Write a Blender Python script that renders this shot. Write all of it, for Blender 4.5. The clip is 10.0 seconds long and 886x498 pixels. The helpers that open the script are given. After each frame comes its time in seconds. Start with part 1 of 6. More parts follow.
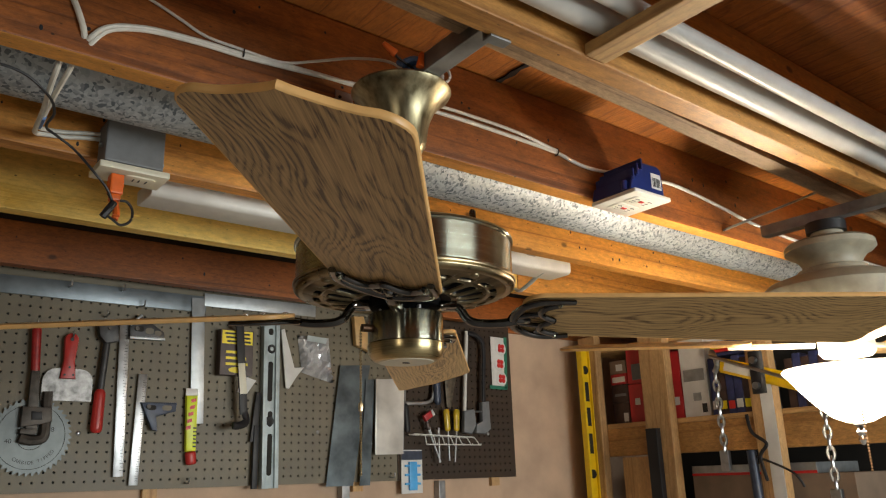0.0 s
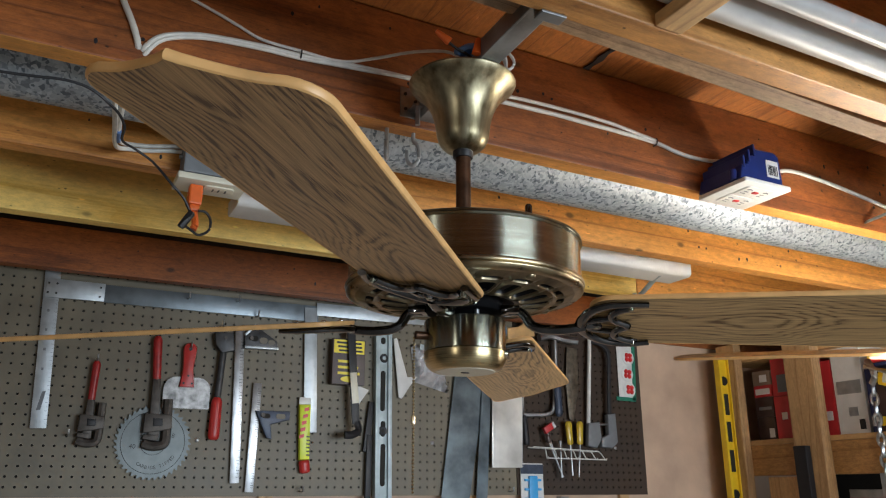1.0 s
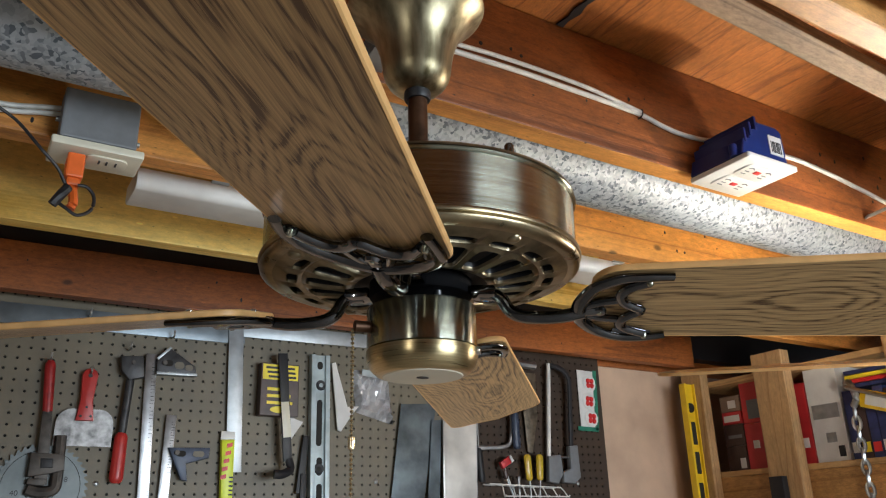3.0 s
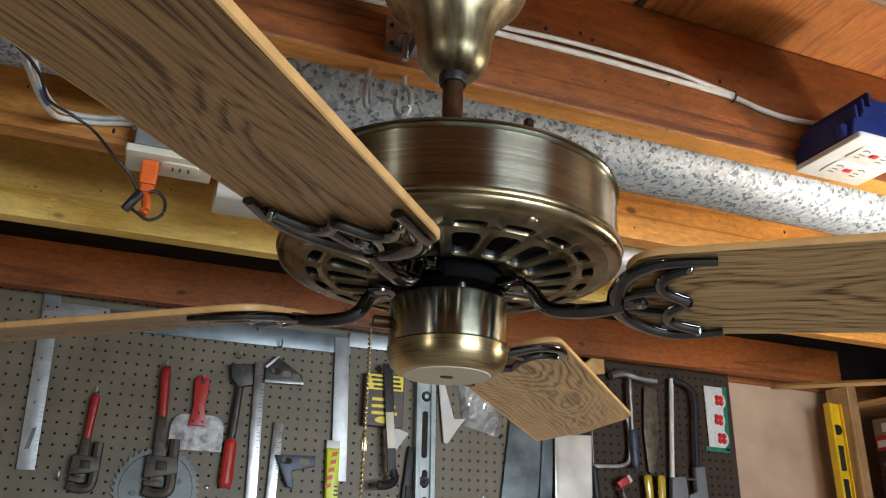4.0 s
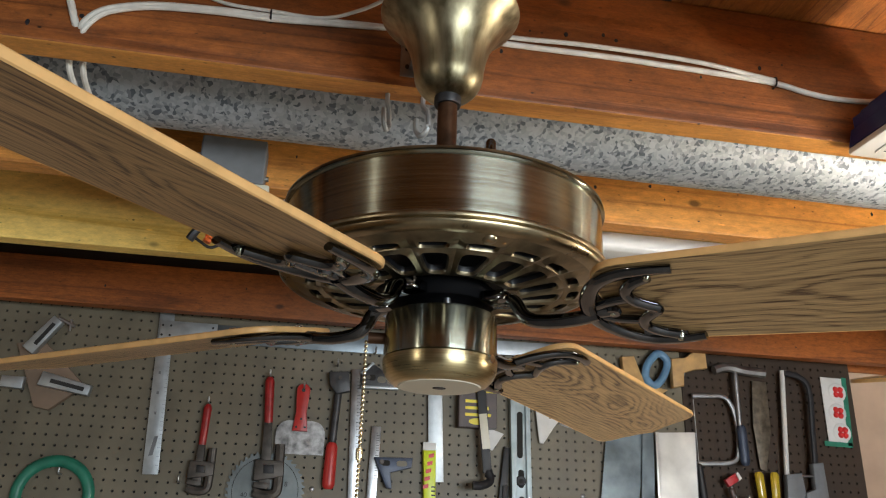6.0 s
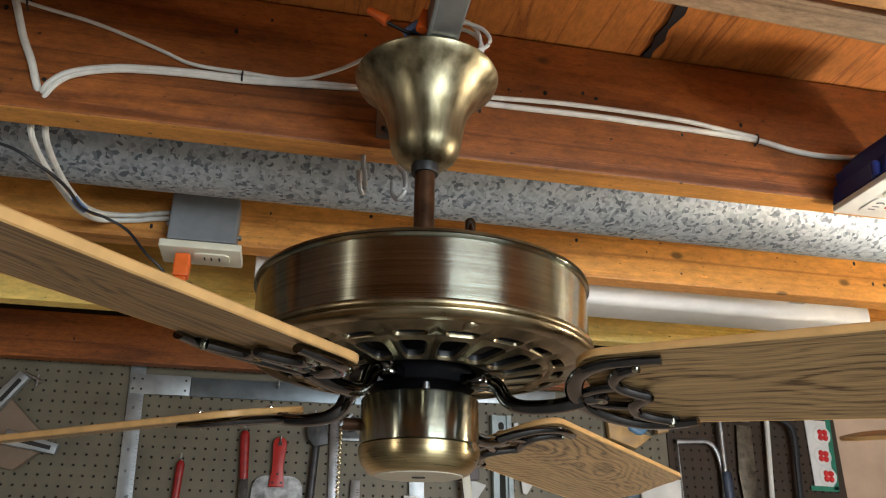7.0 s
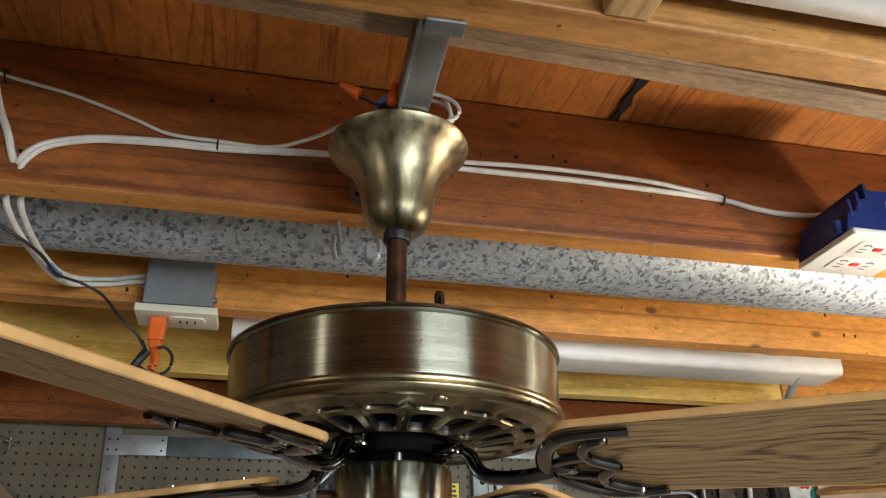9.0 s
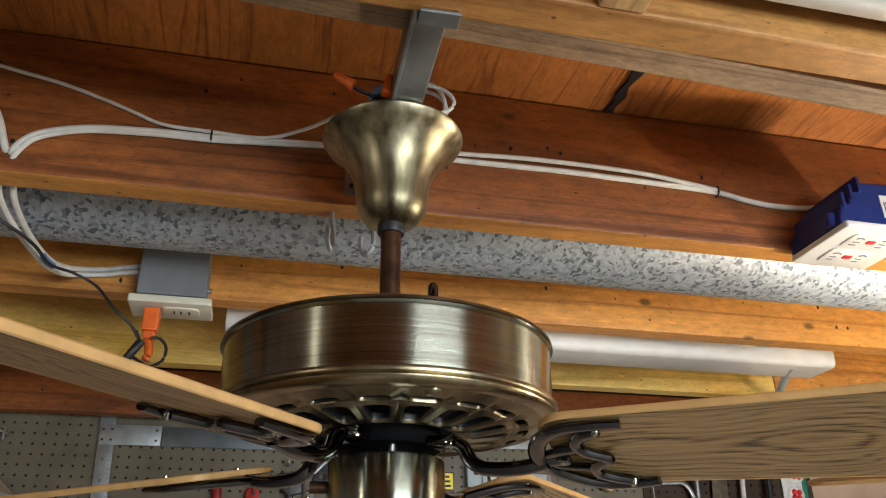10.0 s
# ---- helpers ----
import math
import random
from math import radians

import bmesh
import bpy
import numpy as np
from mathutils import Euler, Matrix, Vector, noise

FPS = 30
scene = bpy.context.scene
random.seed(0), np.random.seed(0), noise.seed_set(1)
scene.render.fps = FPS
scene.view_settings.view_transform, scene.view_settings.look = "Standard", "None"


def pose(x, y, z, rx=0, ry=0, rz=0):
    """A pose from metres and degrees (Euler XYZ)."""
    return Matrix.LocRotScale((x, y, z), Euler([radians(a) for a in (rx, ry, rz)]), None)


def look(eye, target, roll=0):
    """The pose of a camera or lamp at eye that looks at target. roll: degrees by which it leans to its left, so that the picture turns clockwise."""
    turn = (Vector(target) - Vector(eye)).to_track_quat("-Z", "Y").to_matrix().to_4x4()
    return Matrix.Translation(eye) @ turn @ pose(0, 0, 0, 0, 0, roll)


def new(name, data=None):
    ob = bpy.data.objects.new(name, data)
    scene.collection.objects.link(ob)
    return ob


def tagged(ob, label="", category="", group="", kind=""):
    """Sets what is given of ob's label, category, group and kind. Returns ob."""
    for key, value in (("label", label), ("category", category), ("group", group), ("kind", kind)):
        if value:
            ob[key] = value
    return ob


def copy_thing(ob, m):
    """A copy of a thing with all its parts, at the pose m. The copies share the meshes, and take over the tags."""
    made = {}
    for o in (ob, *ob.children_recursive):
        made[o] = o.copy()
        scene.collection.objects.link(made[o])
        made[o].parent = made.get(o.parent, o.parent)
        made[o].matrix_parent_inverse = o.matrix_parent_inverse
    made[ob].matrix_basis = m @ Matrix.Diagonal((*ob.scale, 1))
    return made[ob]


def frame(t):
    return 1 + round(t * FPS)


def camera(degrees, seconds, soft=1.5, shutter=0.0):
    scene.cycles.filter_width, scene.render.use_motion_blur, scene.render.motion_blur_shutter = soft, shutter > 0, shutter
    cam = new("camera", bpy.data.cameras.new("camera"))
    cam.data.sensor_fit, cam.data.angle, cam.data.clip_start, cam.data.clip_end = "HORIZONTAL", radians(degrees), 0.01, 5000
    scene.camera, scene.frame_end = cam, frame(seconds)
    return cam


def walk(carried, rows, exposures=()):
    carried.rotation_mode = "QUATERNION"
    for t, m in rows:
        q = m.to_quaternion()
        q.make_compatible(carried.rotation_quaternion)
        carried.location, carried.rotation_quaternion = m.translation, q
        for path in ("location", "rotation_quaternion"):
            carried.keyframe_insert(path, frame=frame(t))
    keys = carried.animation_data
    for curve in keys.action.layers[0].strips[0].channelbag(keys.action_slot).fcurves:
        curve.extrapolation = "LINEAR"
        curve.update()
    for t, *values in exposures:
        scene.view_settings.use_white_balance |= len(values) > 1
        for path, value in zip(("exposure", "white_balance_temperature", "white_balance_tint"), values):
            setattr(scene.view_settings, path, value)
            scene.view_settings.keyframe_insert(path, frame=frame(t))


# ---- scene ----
cam = camera(59.0, 10.0, 1.15)
PATH = [
    (0, (-0.645, -0.888, 1.544), (0.562, 0.605, 2.105), -1.9),
    (0.5, (-0.549, -0.884, 1.554), (0.389, 0.784, 2.134), 0.2),
    (1, (-0.495, -0.888, 1.554), (0.388, 0.806, 2.144), -0.1),
    (1.5, (-0.464, -0.857, 1.56), (0.454, 0.817, 2.156), -0.7),
    (2, (-0.433, -0.768, 1.562), (0.514, 0.887, 2.166), -1.3),
    (2.2, (-0.426, -0.733, 1.563), (0.558, 0.898, 2.176), -1.6),
    (3.3, (-0.338, -0.634, 1.558), (0.652, 0.956, 2.26), -1.8),
    (3.5, (-0.309, -0.635, 1.556), (0.58, 1.008, 2.269), -0.7),
    (4, (-0.248, -0.639, 1.555), (0.411, 1.105, 2.279), 1.4),
    (4.5, (-0.201, -0.667, 1.556), (0.313, 1.125, 2.28), 2.4),
    (5, (-0.169, -0.698, 1.557), (0.204, 1.13, 2.278), 3.2),
    (5.5, (-0.14, -0.717, 1.56), (0.181, 1.123, 2.275), 2.4),
    (5.7, (-0.134, -0.72, 1.557), (0.185, 1.122, 2.266), 2.1),
    (6.8, (-0.126, -0.692, 1.607), (0.245, 1.135, 2.331), 0.8),
    (7, (-0.126, -0.701, 1.616), (0.249, 1.101, 2.398), 0.6),
    (7.5, (-0.122, -0.728, 1.636), (0.26, 1.039, 2.493), 0.2),
    (8, (-0.124, -0.736, 1.641), (0.269, 1.016, 2.523), -0.3),
    (8.5, (-0.121, -0.731, 1.638), (0.285, 1.014, 2.527), -0.7),
    (9, (-0.12, -0.723, 1.632), (0.289, 1.023, 2.519), -0.7),
    (9.5, (-0.121, -0.725, 1.636), (0.296, 1.023, 2.513), -0.8),
    (10, (-0.119, -0.724, 1.633), (0.304, 1.029, 2.498), -0.7),
]
EXPO = [(0.0, -0.12, 7600, 10), (0.5, -0.08, 6600, 10), (1.0, 0.0, 6400, 10), (2.0, 0.14, 6450, 10), (5.5, 0.18, 6700, 10), (7.2, 0.14, 6900, 10), (10.0, 0.12, 6900, 10)]
walk(cam, [(t, look(eye, target, roll)) for t, eye, target, roll in PATH],
     exposures=EXPO)

# ---------------------------------------------------------------- world and light
world = bpy.data.worlds.new("world")
world.use_nodes = True
scene.world = world
world.node_tree.nodes["Background"].inputs[0].default_value = (0.75, 0.85, 1.0, 1)
world.node_tree.nodes["Background"].inputs[1].default_value = 0.3


def lamp(name, kind, place, target, power, colour, size=0.1, size_y=None):
    d = bpy.data.lights.new(name, kind)
    d.energy, d.color = power, colour
    if kind == "AREA":
        d.shape, d.size, d.size_y = "RECTANGLE", size, size_y or size
    else:
        d.shadow_soft_size = size
    ob = new(name, d)
    ob.matrix_world = look(place, target)
    return ob


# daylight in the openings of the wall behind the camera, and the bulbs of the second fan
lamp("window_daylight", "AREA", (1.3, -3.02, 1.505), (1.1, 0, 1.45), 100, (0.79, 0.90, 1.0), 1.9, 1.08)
lamp("window_daylight", "AREA", (-2.36, -1.6, 1.74), (0, -1.3, 1.6), 7, (1.0, 0.95, 0.85), 0.10, 0.62)
for bx_, by_ in ((0.99, -0.075), (1.09, -0.035)):
    lamp("fan_bulb", "POINT", (bx_, by_, 1.733), (bx_, by_, 0), 12.5, (1.0, 0.90, 0.78), 0.028)


# ---------------------------------------------------------------- materials
def mat(name, colour=(0.5, 0.5, 0.5), rough=0.5, metal=0.0, noise_scale=0, noise_amount=0.0, bump=0.0, bump_scale=200, coat=0.0):
    m = bpy.data.materials.new(name)
    m.use_nodes = True
    nt = m.node_tree
    b = nt.nodes["Principled BSDF"]
    b.inputs["Base Color"].default_value = (*colour, 1)
    b.inputs["Roughness"].default_value = rough
    b.inputs["Metallic"].default_value = metal
    b.inputs["Coat Weight"].default_value = coat
    co = nt.nodes.new("ShaderNodeTexCoord")
    if noise_amount:
        n = nt.nodes.new("ShaderNodeTexNoise")
        n.inputs["Scale"].default_value = noise_scale
        n.inputs["Detail"].default_value = 6
        nt.links.new(co.outputs["Object"], n.inputs["Vector"])
        r = nt.nodes.new("ShaderNodeValToRGB")
        lo = [max(0, c * (1 - noise_amount)) for c in colour]
        hi = [min(1, c * (1 + noise_amount)) for c in colour]
        r.color_ramp.elements[0].color, r.color_ramp.elements[1].color = (*lo, 1), (*hi, 1)
        r.color_ramp.elements[0].position, r.color_ramp.elements[1].position = 0.3, 0.7
        nt.links.new(n.outputs["Fac"], r.inputs["Fac"])
        nt.links.new(r.outputs["Color"], b.inputs["Base Color"])
        mr = nt.nodes.new("ShaderNodeMapRange")
        mr.inputs["To Min"].default_value, mr.inputs["To Max"].default_value = max(0.03, rough * 0.8), min(1, rough * 1.25)
        nt.links.new(n.outputs["Fac"], mr.inputs["Value"])
        nt.links.new(mr.outputs["Result"], b.inputs["Roughness"])
    if bump:
        n2 = nt.nodes.new("ShaderNodeTexNoise")
        n2.inputs["Scale"].default_value = bump_scale
        n2.inputs["Detail"].default_value = 4
        nt.links.new(co.outputs["Object"], n2.inputs["Vector"])
        bp = nt.nodes.new("ShaderNodeBump")
        bp.inputs["Strength"].default_value, bp.inputs["Distance"].default_value = bump, 0.002
        nt.links.new(n2.outputs["Fac"], bp.inputs["Height"])
        nt.links.new(bp.outputs["Normal"], b.inputs["Normal"])
    return m


def wood(name, light, dark, rough=0.6, grain=(1.2, 22, 22), rings=7.0, contrast=0.5, knots=True, stain=0.35, late=0.5, warp=0.6, coat=0.0, bump=0.25, fibre=0.55):
    """Sawn timber or veneer; the grain runs along local x."""
    m = bpy.data.materials.new(name)
    m.use_nodes = True
    nt = m.node_tree
    L, N = nt.links.new, nt.nodes.new
    b = nt.nodes["Principled BSDF"]
    b.inputs["Coat Weight"].default_value = coat
    co, info = N("ShaderNodeTexCoord"), N("ShaderNodeObjectInfo")
    off = N("ShaderNodeVectorMath"); off.operation = "MULTIPLY_ADD"
    L(info.outputs["Random"], off.inputs[0])
    off.inputs[1].default_value = (7.3, 3.1, 5.7)
    L(co.outputs["Object"], off.inputs[2])
    mp = N("ShaderNodeMapping")
    mp.inputs["Scale"].default_value = grain
    L(off.outputs[0], mp.inputs["Vector"])
    # broad cathedral figure
    wv = N("ShaderNodeTexNoise")
    wv.inputs["Scale"].default_value, wv.inputs["Detail"].default_value = 1.0, 1.5
    wv.inputs["Distortion"].default_value = warp
    L(mp.outputs["Vector"], wv.inputs["Vector"])
    mul = N("ShaderNodeMath"); mul.operation = "MULTIPLY"; mul.inputs[1].default_value = rings
    L(wv.outputs["Fac"], mul.inputs[0])
    fr = N("ShaderNodeMath"); fr.operation = "FRACT"
    L(mul.outputs[0], fr.inputs[0])
    sn = N("ShaderNodeValToRGB")
    e = sn.color_ramp.elements
    e[0].position, e[0].color = 0.0, (0.0, 0.0, 0.0, 1)
    e[1].position, e[1].color = 1.0, (0.12, 0.12, 0.12, 1)
    k1, k2 = e.new(0.16 + 0.14 * late), e.new(0.90)
    k1.color, k2.color = (0.42, 0.42, 0.42, 1), (0.5, 0.5, 0.5, 1)
    L(fr.outputs[0], sn.inputs["Fac"])
    # fine fibre
    mp2 = N("ShaderNodeMapping")
    mp2.inputs["Scale"].default_value = tuple(q * (8 if q == min(grain) else 34) for q in grain)
    L(off.outputs[0], mp2.inputs["Vector"])
    fb = N("ShaderNodeTexNoise")
    fb.inputs["Scale"].default_value, fb.inputs["Detail"].default_value, fb.inputs["Roughness"].default_value = 1.0, 8, 0.6
    L(mp2.outputs["Vector"], fb.inputs["Vector"])
    ad = N("ShaderNodeMath"); ad.operation = "MULTIPLY_ADD"; ad.inputs[1].default_value = fibre
    L(fb.outputs["Fac"], ad.inputs[0]); L(sn.outputs[0], ad.inputs[2])
    rp = N("ShaderNodeValToRGB")
    rp.color_ramp.elements[0].color, rp.color_ramp.elements[1].color = (*dark, 1), (*light, 1)
    rp.color_ramp.elements[0].position, rp.color_ramp.elements[1].position = 0.225 + fibre / 2 - contrast * 0.36, 0.225 + fibre / 2 + contrast * 0.28
    L(ad.outputs[0], rp.inputs["Fac"])
    colour = rp.outputs["Color"]
    # stains and dirt
    st = N("ShaderNodeTexNoise")
    st.inputs["Scale"].default_value, st.inputs["Detail"].default_value = 4.5, 7
    mp3 = N("ShaderNodeMapping"); mp3.inputs["Scale"].default_value = (0.5, 1, 1)
    L(off.outputs[0], mp3.inputs["Vector"]); L(mp3.outputs["Vector"], st.inputs["Vector"])
    sr = N("ShaderNodeMapRange")
    sr.inputs["From Min"].default_value, sr.inputs["From Max"].default_value = 0.35, 0.68
    sr.inputs["To Min"].default_value, sr.inputs["To Max"].default_value = 1 - stain, 1.0 + stain * 0.25
    L(st.outputs["Fac"], sr.inputs["Value"])
    mx = N("ShaderNodeMix"); mx.data_type, mx.blend_type = "RGBA", "MULTIPLY"
    mx.inputs["Factor"].default_value = 1
    L(colour, mx.inputs["A"]); L(sr.outputs["Result"], mx.inputs["B"])
    colour = mx.outputs["Result"]
    if knots:
        vo = N("ShaderNodeTexVoronoi")
        vo.inputs["Scale"].default_value = 1.0
        mp4 = N("ShaderNodeMapping"); mp4.inputs["Scale"].default_value = (5.5, 9, 9)
        L(off.outputs[0], mp4.inputs["Vector"]); L(mp4.outputs["Vector"], vo.inputs["Vector"])
        kr = N("ShaderNodeMapRange")
        kr.inputs["From Min"].default_value, kr.inputs["From Max"].default_value = 0.045, 0.085
        kr.inputs["To Min"].default_value, kr.inputs["To Max"].default_value = 0.28, 1
        L(vo.outputs["Distance"], kr.inputs["Value"])
        mk = N("ShaderNodeMix"); mk.data_type, mk.blend_type = "RGBA", "MULTIPLY"
        mk.inputs["Factor"].default_value = 1
        L(colour, mk.inputs["A"]); L(kr.outputs["Result"], mk.inputs["B"])
        colour = mk.outputs["Result"]
    if knots:
        # nail pricks, pits and pale chips
        for cells, near, far, tone in (((17, 26, 26), 0.030, 0.055, 0.20), ((9, 31, 31), 0.035, 0.075, 1.5), ((31, 70, 70), 0.05, 0.10, 0.45)):
            vp = N("ShaderNodeTexVoronoi")
            vp.inputs["Scale"].default_value = 1.0
            mp6 = N("ShaderNodeMapping")
            mp6.inputs["Scale"].default_value, mp6.inputs["Location"].default_value = cells, (tone, tone * 2, 0)
            L(off.outputs[0], mp6.inputs["Vector"]); L(mp6.outputs["Vector"], vp.inputs["Vector"])
            pr_ = N("ShaderNodeMapRange")
            pr_.inputs["From Min"].default_value, pr_.inputs["From Max"].default_value = near, far
            pr_.inputs["To Min"].default_value, pr_.inputs["To Max"].default_value = tone, 1
            L(vp.outputs["Distance"], pr_.inputs["Value"])
            mq = N("ShaderNodeMix"); mq.data_type, mq.blend_type = "RGBA", "MULTIPLY"
            mq.inputs["Factor"].default_value = 1
            L(colour, mq.inputs["A"]); L(pr_.outputs["Result"], mq.inputs["B"])
            colour = mq.outputs["Result"]
    sc_ = N("ShaderNodeTexNoise")
    sc_.inputs["Scale"].default_value, sc_.inputs["Detail"].default_value, sc_.inputs["Roughness"].default_value = 105, 9, 0.8
    mp5 = N("ShaderNodeMapping"); mp5.inputs["Scale"].default_value = tuple(0.35 if q == min(grain) else 1.0 for q in grain)
    L(off.outputs[0], mp5.inputs["Vector"]); L(mp5.outputs["Vector"], sc_.inputs["Vector"])
    s2 = N("ShaderNodeMapRange")
    s2.inputs["From Min"].default_value, s2.inputs["From Max"].default_value = 0.30, 0.62
    s2.inputs["To Min"].default_value, s2.inputs["To Max"].default_value = 1 - 1.25 * stain, 1 + 0.6 * stain
    L(sc_.outputs["Fac"], s2.inputs["Value"])
    m2 = N("ShaderNodeMix"); m2.data_type, m2.blend_type = "RGBA", "MULTIPLY"
    m2.inputs["Factor"].default_value = 1
    L(colour, m2.inputs["A"]); L(s2.outputs["Result"], m2.inputs["B"])
    colour = m2.outputs["Result"]
    L(colour, b.inputs["Base Color"])
    rr = N("ShaderNodeMapRange")
    rr.inputs["To Min"].default_value, rr.inputs["To Max"].default_value = rough * 0.8, min(1, rough * 1.2)
    L(fb.outputs["Fac"], rr.inputs["Value"]); L(rr.outputs["Result"], b.inputs["Roughness"])
    bp = N("ShaderNodeBump")
    bp.inputs["Strength"].default_value, bp.inputs["Distance"].default_value = bump, 0.001
    L(ad.outputs[0], bp.inputs["Height"]); L(bp.outputs["Normal"], b.inputs["Normal"])
    return m


def oak(name, light, dark, rough=0.38):
    """Printed oak laminate: fine latewood lines that arch along the middle of a blade, broken by pores; the grain runs along local x."""
    m = bpy.data.materials.new(name)
    m.use_nodes = True
    nt = m.node_tree
    L, N = nt.links.new, nt.nodes.new
    b = nt.nodes["Principled BSDF"]

    def op(kind, a, c, d=None):
        n = N("ShaderNodeMath")
        n.operation = kind
        for i, v in enumerate((a, c, d)):
            if v is None:
                continue
            if isinstance(v, (int, float)):
                n.inputs[i].default_value = v
            else:
                L(v, n.inputs[i])
        return n.outputs[0]

    def noise(vector, scale, detail, rough_=0.5):
        mp = N("ShaderNodeMapping")
        mp.inputs["Scale"].default_value = scale
        L(vector, mp.inputs["Vector"])
        n = N("ShaderNodeTexNoise")
        n.inputs["Scale"].default_value, n.inputs["Detail"].default_value, n.inputs["Roughness"].default_value = 1.0, detail, rough_
        L(mp.outputs["Vector"], n.inputs["Vector"])
        return n.outputs["Fac"]

    co, info = N("ShaderNodeTexCoord"), N("ShaderNodeObjectInfo")
    off = N("ShaderNodeVectorMath"); off.operation = "MULTIPLY_ADD"
    L(info.outputs["Random"], off.inputs[0])
    off.inputs[1].default_value = (7.3, 3.1, 5.7)
    L(co.outputs["Object"], off.inputs[2])
    v = off.outputs[0]
    sp = N("ShaderNodeSeparateXYZ")
    L(co.outputs["Object"], sp.inputs[0])
    # the heart of the figure wanders across the blade
    heart = op("MULTIPLY_ADD", info.outputs["Random"], 0.05, -0.02)
    wander = op("MULTIPLY_ADD", noise(v, (3.0, 2.0, 2.0), 2), 0.09, -0.045)
    y = op("SUBTRACT", op("ADD", sp.outputs[1], wander), heart)
    arch = op("MULTIPLY", op("SQRT", op("ADD", op("MULTIPLY", y, y), 0.00075), 0.0), 150.0)
    along_ = op("MULTIPLY_ADD", noise(v, (4.5, 3.0, 3.0), 1), 16.0, op("MULTIPLY", sp.outputs[0], 6.0))
    rings = op("ADD", op("ADD", arch, along_), op("MULTIPLY", noise(v, (9.0, 60.0, 60.0), 3), 2.2))
    saw = op("FRACT", rings, 0.0)
    line = N("ShaderNodeValToRGB")
    e = line.color_ramp.elements
    e[0].position, e[0].color = 0.0, (0.55, 0.55, 0.55, 1)
    e[1].position, e[1].color = 1.0, (0.50, 0.50, 0.50, 1)
    for place, value in ((0.30, 0.05), (0.62, 0.12), (0.86, 0.9), (0.95, 1.0)):
        q = e.new(place)
        q.color = (value, value, value, 1)
    L(saw, line.inputs["Fac"])
    pores = noise(v, (14.0, 620.0, 620.0), 3, 0.6)
    broad = noise(v, (2.5, 13.0, 13.0), 4)
    streak = N("ShaderNodeMapRange")
    streak.inputs["From Min"].default_value, streak.inputs["From Max"].default_value = 0.36, 0.66
    L(pores, streak.inputs["Value"])
    strength = N("ShaderNodeMapRange")
    strength.inputs["From Min"].default_value, strength.inputs["From Max"].default_value = 0.36, 0.62
    strength.inputs["To Min"].default_value, strength.inputs["To Max"].default_value = 0.22, 1.0
    L(broad, strength.inputs["Value"])
    shade = op("MULTIPLY", op("MULTIPLY", line.outputs["Color"], strength.outputs["Result"]), op("MULTIPLY_ADD", streak.outputs["Result"], 0.75, 0.30))
    shade = op("ADD", op("MULTIPLY", shade, 0.95), op("MULTIPLY", streak.outputs["Result"], 0.26))
    rp = N("ShaderNodeValToRGB")
    rp.color_ramp.elements[0].color, rp.color_ramp.elements[1].color = (*light, 1), (*dark, 1)
    rp.color_ramp.elements[0].position, rp.color_ramp.elements[1].position = 0.0, 0.64
    L(shade, rp.inputs["Fac"])
    L(rp.outputs["Color"], b.inputs["Base Color"])
    rr = N("ShaderNodeMapRange")
    rr.inputs["To Min"].default_value, rr.inputs["To Max"].default_value = rough * 0.85, rough * 1.25
    L(pores, rr.inputs["Value"]); L(rr.outputs["Result"], b.inputs["Roughness"])
    bp = N("ShaderNodeBump")
    bp.inputs["Strength"].default_value, bp.inputs["Distance"].default_value = 0.06, 0.0005
    L(pores, bp.inputs["Height"]); L(bp.outputs["Normal"], b.inputs["Normal"])
    return m


